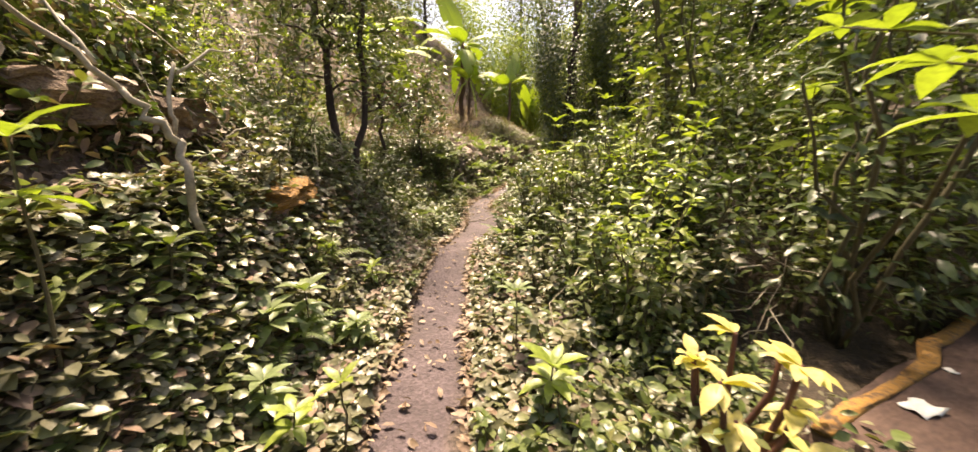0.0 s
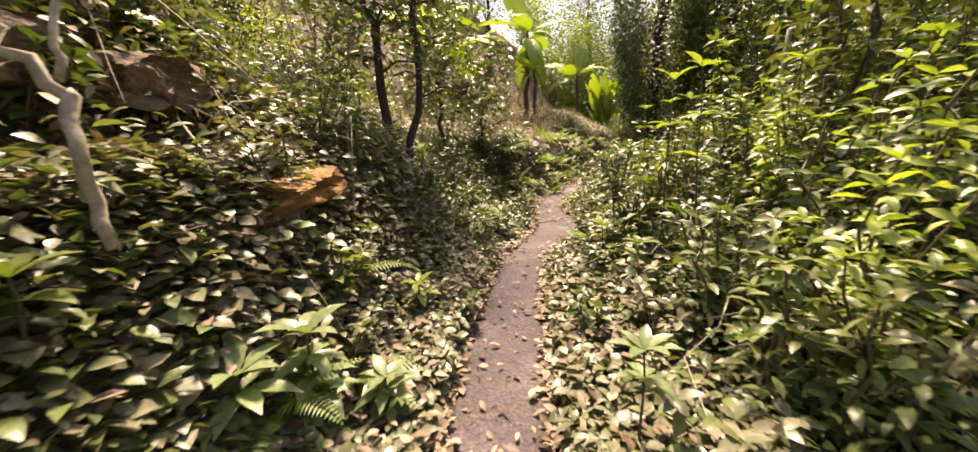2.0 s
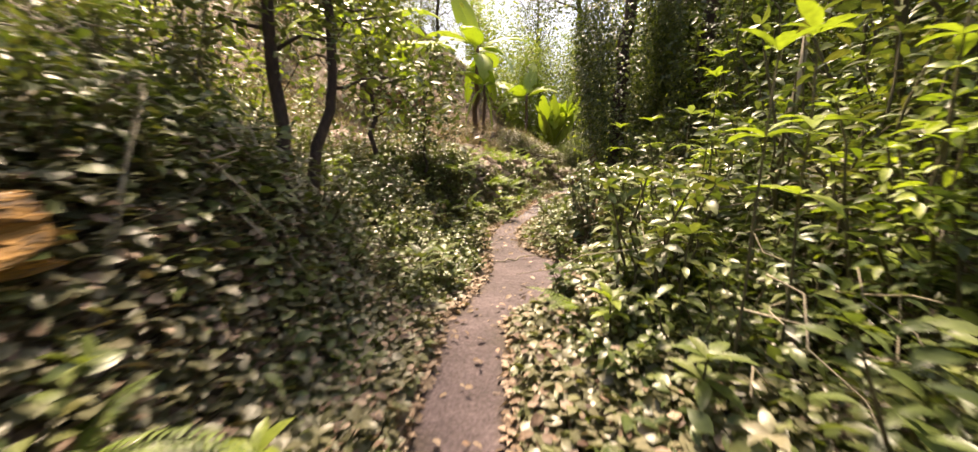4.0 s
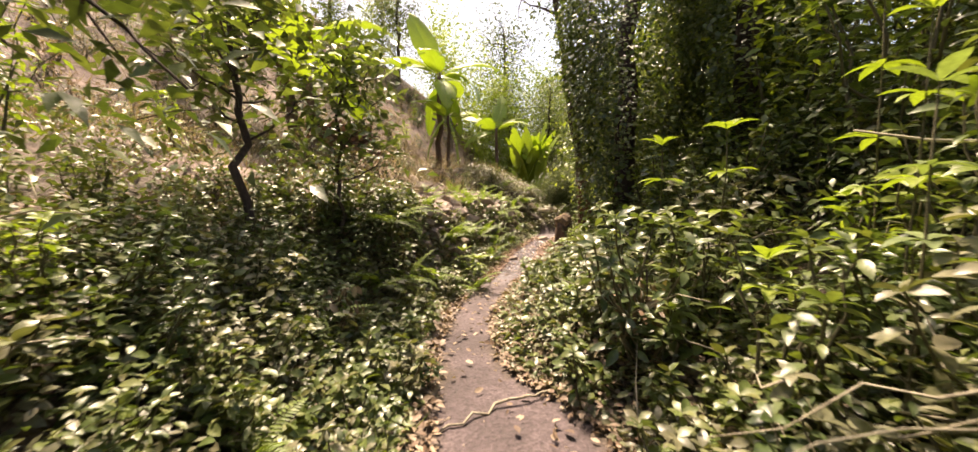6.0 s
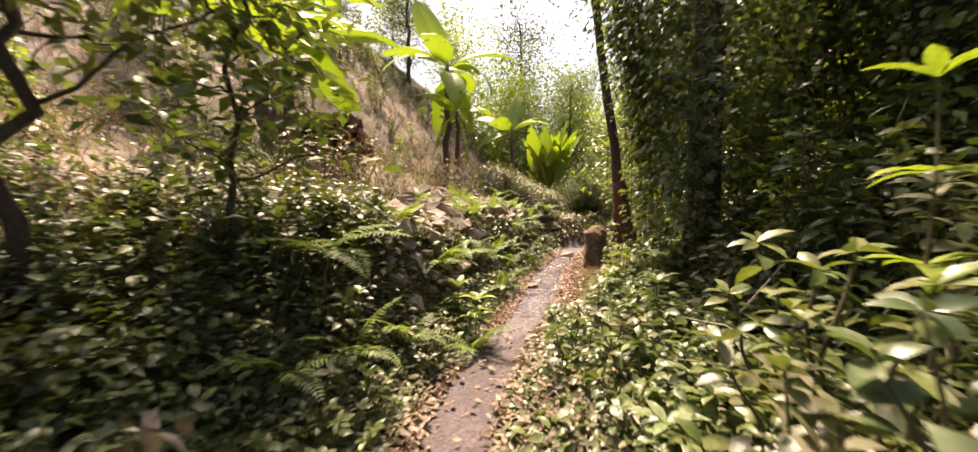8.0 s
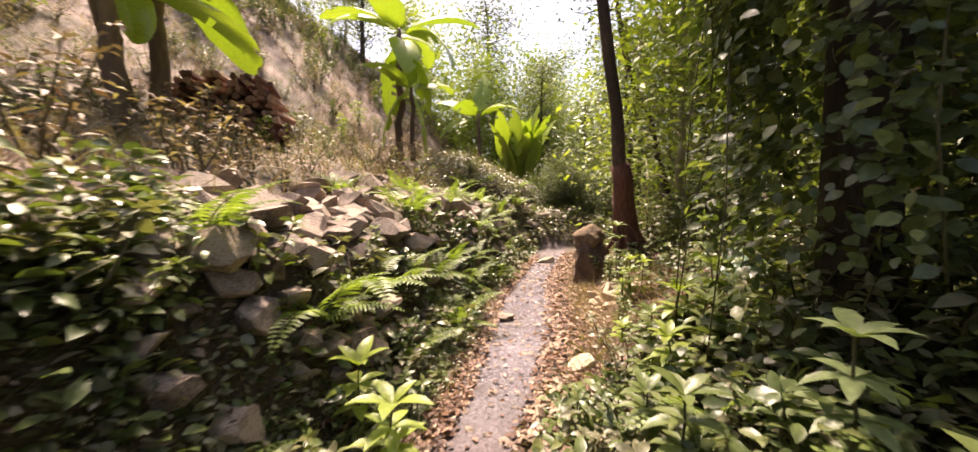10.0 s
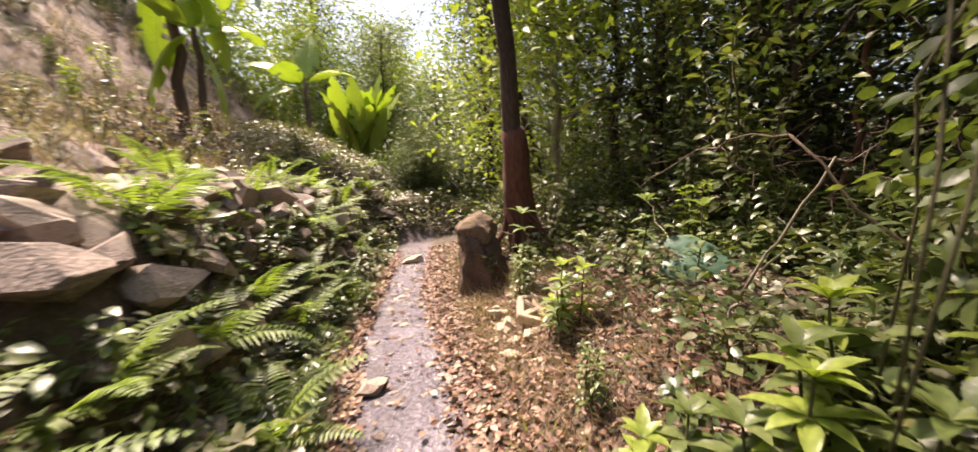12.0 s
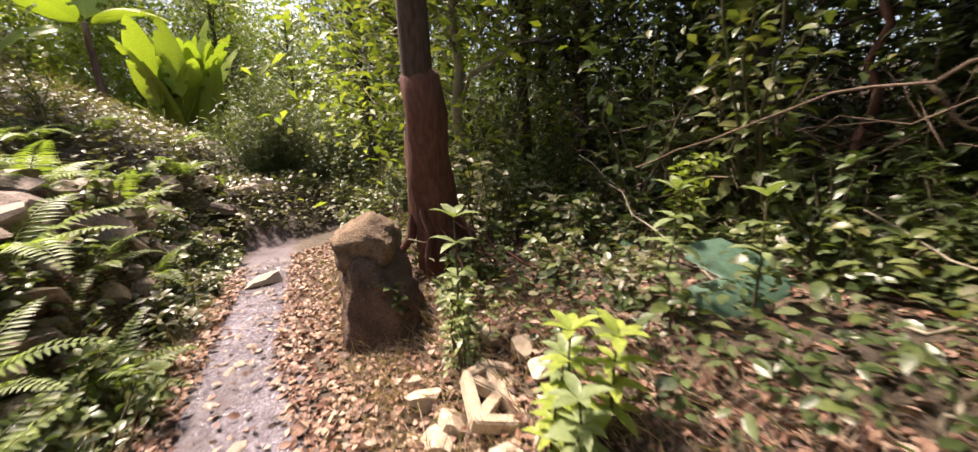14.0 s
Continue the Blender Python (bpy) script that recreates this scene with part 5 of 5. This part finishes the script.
branch("dry brown roots hanging at the tree's foot", [((2.6, 14.5, gz(2.6, 14.5)), (2.7, 14.6, 0.85), 0.008, 0.005), ((2.75, 14.35, gz(2.75, 14.35)), (2.6, 14.7, 0.9), 0.008, 0.005), ((3.0, 14.3, gz(3.0, 14.3)), (2.65, 14.75, 0.8), 0.01, 0.005), ((2.9, 14.6, gz(2.9, 14.6)), (2.6, 14.8, 0.95), 0.008, 0.005), ((2.5, 14.3, gz(2.5, 14.3)), (2.55, 14.75, 0.75), 0.007, 0.005)], BARK_RED)
sticks = np.random.default_rng(19)
for i in range(60):
    x, y = (sticks.uniform(-4.5, -2.2), sticks.uniform(2.5, 12)) if i < 25 else (sticks.uniform(2.6, 6.5), sticks.uniform(10.6, 17))
    z, a, d = gz(x, y), sticks.uniform(0, 6.28), sticks.uniform(0.5, 1.3)
    branch("thin dry stick caught in the undergrowth", [((x, y, z + 0.02), (x + math.cos(a) * d, y + math.sin(a) * d, gz(x + math.cos(a) * d, y + math.sin(a) * d) + sticks.uniform(0.05, 0.7)), 0.008, 0.004)])


# ---- woodpile and post on the slope ----
def woodpile(x, y, turn):
    z = gz(x, y)
    ob = thing("woodpile", "weathered stack of reddish split firewood on the slope", "firewood", at=pose(x, y, z, 0, 0, turn))
    r = np.random.default_rng(4)
    variants = []
    for i in range(5):
        bm = bmesh.new()
        bmesh.ops.create_cone(bm, segments=7, radius1=0.075, radius2=0.06, depth=1.0, cap_ends=True)
        for v in bm.verts:
            v.co.x += r.normal(0, 0.012)
            v.co.y += r.normal(0, 0.012)
        me = bpy.data.meshes.new("log")
        bm.to_mesh(me)
        bm.free()
        me.materials.append(WOOD_RED)
        variants.append(me)
    for row in range(9):
        for k in range(13 - row // 2):
            px = (k - (12 - row // 2) / 2) * 0.15 + (row % 2) * 0.07
            part("log", variants[(row * 3 + k) % 5], ob, "", pose(px, r.normal(0, 0.05), 0.07 + row * 0.12, 90 + r.normal(0, 3), r.uniform(0, 360), r.normal(0, 6)))


woodpile(-3.95, 17.2, 12)
post = thing("wooden_post", "short dark weathered wooden post beside the woodpile", "post", at=pose(-3.2, 17.55, gz(-3.2, 17.55) - 0.1), me=tubes("wooden_post", [(bent((0, 0, 0), (-0.03, 0, 1.05), 5, 0.01), np.full(5, 0.05), 8, 0.1)], BARK_RED))


# ---- taro and singled-out plants ----
def taro_leaf(size):
    """A broad arrow-shaped blade on its stalk's end, hanging forward."""
    outline = [(0, -0.02), (0.16, -0.34), (0.34, -0.3), (0.44, 0.0), (0.36, 0.34), (0.16, 0.66), (0, 0.9)]
    verts, faces = [(0, 0.12, 0)], []
    ring = outline + [(-a, b) for a, b in outline[-2:0:-1]]
    for a, b in ring:
        verts.append((a * size * 0.55, b * size * 0.55 + 0.06 * size, 0.05 * size))
    for a, b in ring:
        verts.append((a * size, b * size, -0.1 * size * abs(b) + 0.07 * size * abs(a)))
    n = len(ring)
    for i in range(n):
        j = (i + 1) % n
        faces += [(0, 1 + i, 1 + j), (1 + i, 1 + n + i, 1 + n + j, 1 + j)]
    return mesh_of("leaf", verts, faces, LEAF_TARO)


def taro(x, y, leaves):
    z = gz(x, y)
    ob = thing("taro_plant", "taro plant with large blue-green arrow-shaped leaves", "plant", "taro plants", at=pose(x, y, z))
    for lx, ly, lz, size, turn, tilt, side in leaves:
        part("stalk", tubes("stalk", [(bent((0, 0, -0.02), (lx - x, ly - y, lz - z), 6, 0.015), np.linspace(0.011, 0.006, 6), 6, 0.0)], STEM), ob)
        part("leaf", taro_leaf(size), ob, "", pose(lx - x, ly - y, lz - z, tilt, side, turn))


taro(3.2, 13.3, [(3.02, 13.15, 0.62, 0.5, -155, -15, 45), (2.9, 13.4, 0.42, 0.15, -100, -30, 30)])
taro(3.7, 13.95, [(3.45, 13.85, 0.55, 0.17, -150, -25, 35), (3.6, 13.6, 0.6, 0.16, -120, -25, 30)])
taro(4.3, 14.1, [(4.2, 14.0, 0.92, 0.26, -140, -10, 35)])
taro(3.0, 11.7, [(2.95, 11.8, 0.75, 0.3, -150, -30, 30)])


def rosette(label, x, y, height, leaf, count, mat, width=0.42, seed=0, tiers=2, z=None):
    """A single-stemmed young plant with whorls of large leaves."""
    r = np.random.default_rng(seed + 400)
    ob = thing("sapling", label, "sapling", "saplings", at=pose(x, y, gz(x, y) if z is None else z, 0, 0, r.uniform(0, 360)))
    line = bent((0, 0, -0.02), (r.normal(0, 0.03), r.normal(0, 0.03), height), 6, 0.008, r)
    part("stem", tubes("stem", [(line, np.linspace(0.008, 0.004, 6), 5, 0.05)], STEM), ob)
    for t in range(tiers):
        p = line[-1 - t] if t < 5 else line[1]
        for k in range(count):
            a = k * 2 * math.pi / count + t * 0.6 + r.uniform(-0.25, 0.25)
            s = leaf * r.uniform(0.75, 1.1)
            up = r.uniform(0.15, 0.85) if t == 0 else r.uniform(-0.25, 0.35)
            me = leafy("leaf", [p], [(math.cos(a), math.sin(a), up)], [(0, 0, 1)], np.array([s]), np.array([s * width]), mat, LEAF12)
            part("leaf", me, ob)


PALE_LABEL = "young sapling with a whorl of pale green leaves"
for i, (x, y, h, leaf, count, mat, tiers) in enumerate((
        (2.3, 2.9, 2.3, 0.26, 7, LEAF_BRIGHT, 2), (-1.45, 1.2, 0.85, 0.2, 5, LEAF_BRIGHT, 2), (-0.95, 6.4, 0.4, 0.2, 5, LEAF_MID, 2), (-1.0, 5.7, 0.5, 0.2, 5, LEAF_MID, 2),
        (0.34, 1.82, 0.42, 0.19, 7, LEAF_BRIGHT, 2), (-0.7, 1.66, 0.5, 0.15, 4, LEAF_BRIGHT, 1), (0.2, 2.47, 0.58, 0.14, 7, LEAF_PALE, 2), (-1.28, 2.14, 0.3, 0.2, 6, LEAF_PALE, 2), (0.69, 8.66, 0.24, 0.16, 6, LEAF_PALE, 2), (1.28, 10.6, 0.35, 0.12, 7, LEAF_PALE, 2), (-1.2, 2.45, 0.5, 0.2, 6, LEAF_PALE, 4), (-1.1, 1.75, 0.35, 0.17, 6, LEAF_PALE, 3), (-0.95, 2.6, 0.3, 0.16, 6, LEAF_PALE, 2), (-1.35, 3.0, 0.3, 0.15, 6, LEAF_MID, 2), (-1.15, 3.7, 0.35, 0.16, 6, LEAF_BRIGHT, 2), (1.2, 10.0, 0.5, 0.16, 6, LEAF_MID, 3), (1.35, 10.4, 0.6, 0.16, 6, LEAF_PALE, 4), (-0.9, 1.6, 0.3, 0.16, 5, LEAF_BRIGHT, 2), (-1.5, 1.75, 0.3, 0.15, 5, LEAF_MID, 2),
        (0.75, 3.3, 0.5, 0.16, 6, LEAF_PALE, 3), (0.9, 4.1, 1.55, 0.19, 5, LEAF_BRIGHT, 3), (0.62, 4.0, 1.5, 0.17, 4, LEAF_BRIGHT, 2), (1.55, 4.3, 1.75, 0.2, 5, LEAF_BRIGHT, 3),
        (0.3, 4.5, 0.35, 0.14, 6, LEAF_BRIGHT, 2), (0.45, 3.9, 0.4, 0.16, 6, LEAF_MID, 2), (1.45, 8.5, 1.45, 0.19, 6, LEAF_BRIGHT, 3), (1.7, 8.1, 1.5, 0.2, 6, LEAF_BRIGHT, 3), (0.95, 7.5, 0.5, 0.18, 6, LEAF_MID, 3),
        (1.15, 7.6, 0.6, 0.19, 5, LEAF_MID, 3), (1.45, 7.2, 0.75, 0.2, 5, LEAF_BRIGHT, 2), (1.9, 7.0, 1.9, 0.2, 6, LEAF_BRIGHT, 3), (1.5, 6.6, 1.45, 0.17, 5, LEAF_PALE, 3), (2.3, 7.5, 2.1, 0.2, 6, LEAF_BRIGHT, 3), (0.95, 10.6, 0.45, 0.15, 6, LEAF_MID, 3), (1.15, 11.35, 0.35, 0.13, 7, LEAF_MID, 3), (1.4, 11.75, 0.42, 0.13, 7, LEAF_MID, 3), (1.25, 11.2, 0.42, 0.14, 7, LEAF_BRIGHT, 3), (1.55, 11.45, 0.45, 0.14, 7, LEAF_MID, 3), (1.35, 12.0, 0.32, 0.12, 7, LEAF_BRIGHT, 2), (1.75, 11.2, 0.5, 0.14, 7, LEAF_BRIGHT, 3), (1.65, 11.7, 0.45, 0.14, 7, LEAF_MID, 3), (1.0, 10.9, 0.35, 0.12, 7, LEAF_MID, 3),
        (1.45, 11.9, 0.35, 0.13, 7, LEAF_MID, 3), (1.5, 11.65, 0.5, 0.15, 7, LEAF_BRIGHT, 3), (1.85, 11.7, 0.5, 0.15, 7, LEAF_BRIGHT, 3), (2.0, 11.45, 0.5, 0.15, 7, LEAF_BRIGHT, 3), 
        (-0.15, 11.1, 0.45, 0.2, 5, LEAF_BRIGHT, 3), (-0.35, 11.4, 0.5, 0.2, 5, LEAF_BRIGHT, 3), (2.2, 14.2, 0.75, 0.15, 5, LEAF_PALE, 5), (1.95, 13.3, 0.5, 0.12, 6, LEAF_BRIGHT, 5), (1.87, 13.2, 0.4, 0.12, 6, LEAF_PALE, 4), (2.05, 13.22, 0.42, 0.12, 6, LEAF_BRIGHT, 4), (2.02, 13.4, 0.36, 0.11, 6, LEAF_PALE, 4), (1.9, 13.38, 0.3, 0.11, 6, LEAF_BRIGHT, 3), (2.75, 13.3, 0.6, 0.14, 5, LEAF_PALE, 5), (2.95, 13.0, 0.55, 0.15, 4, LEAF_PALE, 4))):
    rosette(PALE_LABEL if mat in (LEAF_BRIGHT, LEAF_PALE) else "single-stemmed sapling with drooping green leaves", x, y, h, leaf, count, mat, 0.4, i, tiers)


def overhang(label, base, tips, leaf, mat, seed):
    """A sapling whose bowed twigs end in whorls of large leaves."""
    r = np.random.default_rng(seed)
    ob = thing("sapling", label, "sapling", "saplings", at=pose(*base))
    for tip in tips:
        end = np.array(tip) - np.array(base)
        mid = end * (0.75, 0.75, 0.9) + (0, 0, 0.1)
        line = np.concatenate([bent((0, 0, -0.03), mid, 5, 0.02, r), [mid * 0.4 + end * 0.6, end]])
        part("stem", tubes("stem", [(line, np.linspace(0.012, 0.004, len(line)), 5, 0.05)], STEM), ob)
        for k in range(8):
            a = k * 0.85 + r.uniform(-0.3, 0.3)
            s = leaf * r.uniform(0.7, 1.1)
            me = leafy("leaf", [line[-1 - k // 5]], [(math.cos(a), math.sin(a), r.uniform(-0.35, 0.5))], [(0, 0, 1)], np.array([s]), np.array([s * 0.42]), mat, LEAF12)
            part("leaf", me, ob)


overhang("tall sapling leaning over the trail with bright yellow-green leaves", (2.45, 0.6, gz(2.45, 0.6)), [(1.35, 1.25, 1.84), (1.62, 1.35, 1.7), (1.55, 1.9, 2.1), (1.75, 1.6, 1.95)], 0.24, LEAF_BRIGHT, 3)
# the yellow-leaved clump with red stems by the start
clump = thing("croton", "yellow-leaved shrub on thick reddish cut stems", "shrub", at=pose(1.08, 1.5, gz(1.08, 1.5)))
kr = np.random.default_rng(55)
tops = [(kr.normal(0, 0.1), kr.normal(0, 0.1), kr.uniform(0.35, 0.82)) for _ in range(11)]
for t in tops:
    part("stem", tubes("stem", [(bent((t[0] * 0.3, t[1] * 0.3, -0.03), t, 5, 0.02, kr), np.linspace(0.02, 0.012, 5), 6, 0.1)], BARK_RED), clump, "reddish cut stem")
    for k in range(6):
        a, s = kr.uniform(0, 6.28), kr.uniform(0.1, 0.17)
        part("leaf", leafy("leaf", [t], [(math.cos(a), math.sin(a), kr.uniform(-0.4, 0.8))], [(0, 0, 1)], np.array([s]), np.array([s * 0.45]), LEAF_YELLOW, LEAF12), clump)
# small bush by the pale stones, and one under the tree
for x, y, s, w in ((2.1, 14.05, 0.55, 1), (2.35, 14.35, 0.4, 1), (1.25, 11.75, 0.6, 3), (1.6, 12.6, 0.45, 1)):
    plant("mid", x, y, s, w, None, True)


# ---- dense leaf masses that nobody could count, behind the near shrubs ----
def thicket(name, count, x0, x1, y0, y1, keep, height, leaf, mat, label):
    x, y = scatter(count, x0, x1, y0, y1, keep)
    cover(name, x, y, 0.05, height(x, y), leaf, 0.5, mat, label, "thicket", tilt=(-0.9, 0.4), facing=0.6)


thicket("east_thicket", 52000, 0.6, 9, -1.5, 12, lambda x, y: ease(0.7, 1.6, sides_of(x, y)[1]) * ((y > 2.6) | (x > 4.2)) * np.exp(-np.maximum(sides_of(x, y)[1] - 4, 0) * 0.4), lambda x, y: 0.25 + 1.1 * ease(0.8, 3, sides_of(x, y)[1]) + 0.25 * waves(x * 1.4, y * 1.4), 0.1, LEAF_MID, "tangled olive thicket rising from the trail's verge")
thicket("west_thicket", 26000, -7, -1, -1, 10.5, lambda x, y: ease(0.9, 1.7, sides_of(x, y)[0]) * ~in_recess(x, y), lambda x, y: 0.15 + 0.4 * ease(1.6, 3.4, sides_of(x, y)[0]) + 0.15 * waves(x * 1.4, y * 1.4), 0.085, LEAF_MID, "tangled growth hanging over the bank")
thicket("wood_thicket", 46000, 3.5, 20, 9, 36, lambda x, y: ease(2.6, 4.2, sides_of(x, y)[1]), lambda x, y: 0.5 + 2.2 * ease(3, 7, sides_of(x, y)[1]) + 0.4 * waves(x, y), 0.15, LEAF_DARK, "dark understorey thicket of the wood")
# bright leaves here paint the sunlit haze beyond the bend
thicket("bend_thicket", 20000, 0, 9, 21, 38, lambda x, y: ease(0.6, 1.6, np.maximum(*sides_of(x, y))) * ((x > 4.2) | (y > 31)), lambda x, y: 0.9 + 1.6 * ease(-0.3, 0.5, waves(x * 0.7, y * 0.7)), 0.17, LEAF_BRIGHT, "pale green thicket beyond the bend, haze and sunlight put into its colour")

# haze in front of the far trees is painted as pale leaf colour
thicket("far_foliage", 60000, -3, 16, 31, 46, lambda x, y: 0.35 + 0.65 * ease(-0.3, 0.2, waves(x * 0.8, y * 0.8)), lambda x, y: 3.0 + 6.5 * ease(-0.5, 0.5, waves(x * 0.55, y * 0.55)), 0.27, LEAF_BRIGHT, "pale foliage of the far trees, haze and sunlight put into its colour")


def feathery_bush(x, y, height, wide, seed):
    """A dense bush of many thin stems with narrow grey-green leaves."""
    r = np.random.default_rng(seed)
    ob = thing("bush", "dense feathery grey-green bush beyond the bend", "bush", "feathery bushes", at=pose(x, y, gz(x, y)))
    at, along = [], []
    for i in range(34):
        a, d = r.uniform(0, 6.28), wide * r.uniform(0.1, 1.0) ** 0.6
        top = (math.cos(a) * d, math.sin(a) * d, height * r.uniform(0.6, 1.0) * (1.1 - 0.4 * d / wide))
        line = bent((math.cos(a) * d * 0.25, math.sin(a) * d * 0.25, -0.05), top, 8, 0.05, r)
        part("stem", tubes("stem", [(line, np.linspace(0.014, 0.004, 8), 4, 0.1, r)], STEM), ob)
        f = r.uniform(0.6, 7, 330)
        k = np.minimum(f.astype(int), 6)
        at.append(line[k] + (line[k + 1] - line[k]) * (f - k)[:, None] + r.normal(0, 0.13, (330, 3)))
        along.append(any_ways(330, -0.6, 0.9, r))
    at, along = np.concatenate(at), np.concatenate(along)
    part("foliage", leafy("foliage", at, along, r.normal(0, 1, at.shape) + (0, 0, 1.2), 0.12 * r.uniform(0.6, 1.3, len(at)), 0.026, LEAF_GREY), ob)


feathery_bush(3.3, 20.9, 2.1, 1.05, 1)
feathery_bush(4.6, 21.6, 2.0, 0.9, 2)


def dead_clump(x, y):
    """A hanging bunch of withered brown leaves."""
    r = np.random.default_rng(91)
    n = 70
    at = np.stack([r.normal(0, 0.09, n), r.normal(0, 0.09, n), r.uniform(0.12, 0.55, n)], 1)
    ob = thing("withered_plant", "withered shrub with hanging brown dead leaves", "shrub", at=pose(x, y, gz(x, y)))
    part("stem", tubes("stem", [(bent((0, 0, -0.03), (0.02, 0, 0.6), 5, 0.015, r), np.linspace(0.012, 0.006, 5), 5, 0.1)], BARK), ob)
    part("foliage", leafy("foliage", at, any_ways(n, -1.4, -0.5, r), r.normal(0, 1, (n, 3)), r.uniform(0.09, 0.18, n), 0.05, LEAF_DRY, LEAF12), ob, "curled brown leaves")


dead_clump(1.0, 7.85)
dead_clump(-1.35, 8.6)


def brushwood(name, count, x0, x1, y0, y1, low, high, label, mat):
    """Countless thin dry twigs tangled together."""
    r = np.random.default_rng(count)
    runs = []
    for _ in range(count):
        px, py = r.uniform(x0, x1), r.uniform(y0, y1)
        z, a, d = gz(px, py) + r.uniform(low, high), r.uniform(0, 6.28), r.uniform(0.3, 1.0)
        q = (px + math.cos(a) * d, py + math.sin(a) * d)
        runs.append((bent((px, py, z), (*q, gz(*q) + r.uniform(low, high)), 5, 0.04, r), np.linspace(0.006, 0.0025, 5), 3, 0.0, r))
    thing(name, label, "brushwood", kind="stuff", me=tubes(name, runs, mat))


brushwood("brushwood", 220, 3.6, 6.5, 10.8, 14.4, 0.05, 1.0, "tangle of thin dry brown twigs in the wood", TWIG)
brushwood("brushwood", 200, -3.8, -1.7, 2.6, 6.5, 0.02, 0.6, "tangle of thin dry twigs hanging over the bank", BARK_PALE)
brushwood("brushwood", 260, -9, -1.5, 12.5, 22, 0.0, 0.35, "dry brush strewn over the hillside", BARK_PALE)
brushwood("brushwood", 160, 0.6, 3.2, 2.5, 9.5, 0.1, 0.7, "thin dry stems in the thicket beside the trail", BARK_PALE)
join_shrubs()
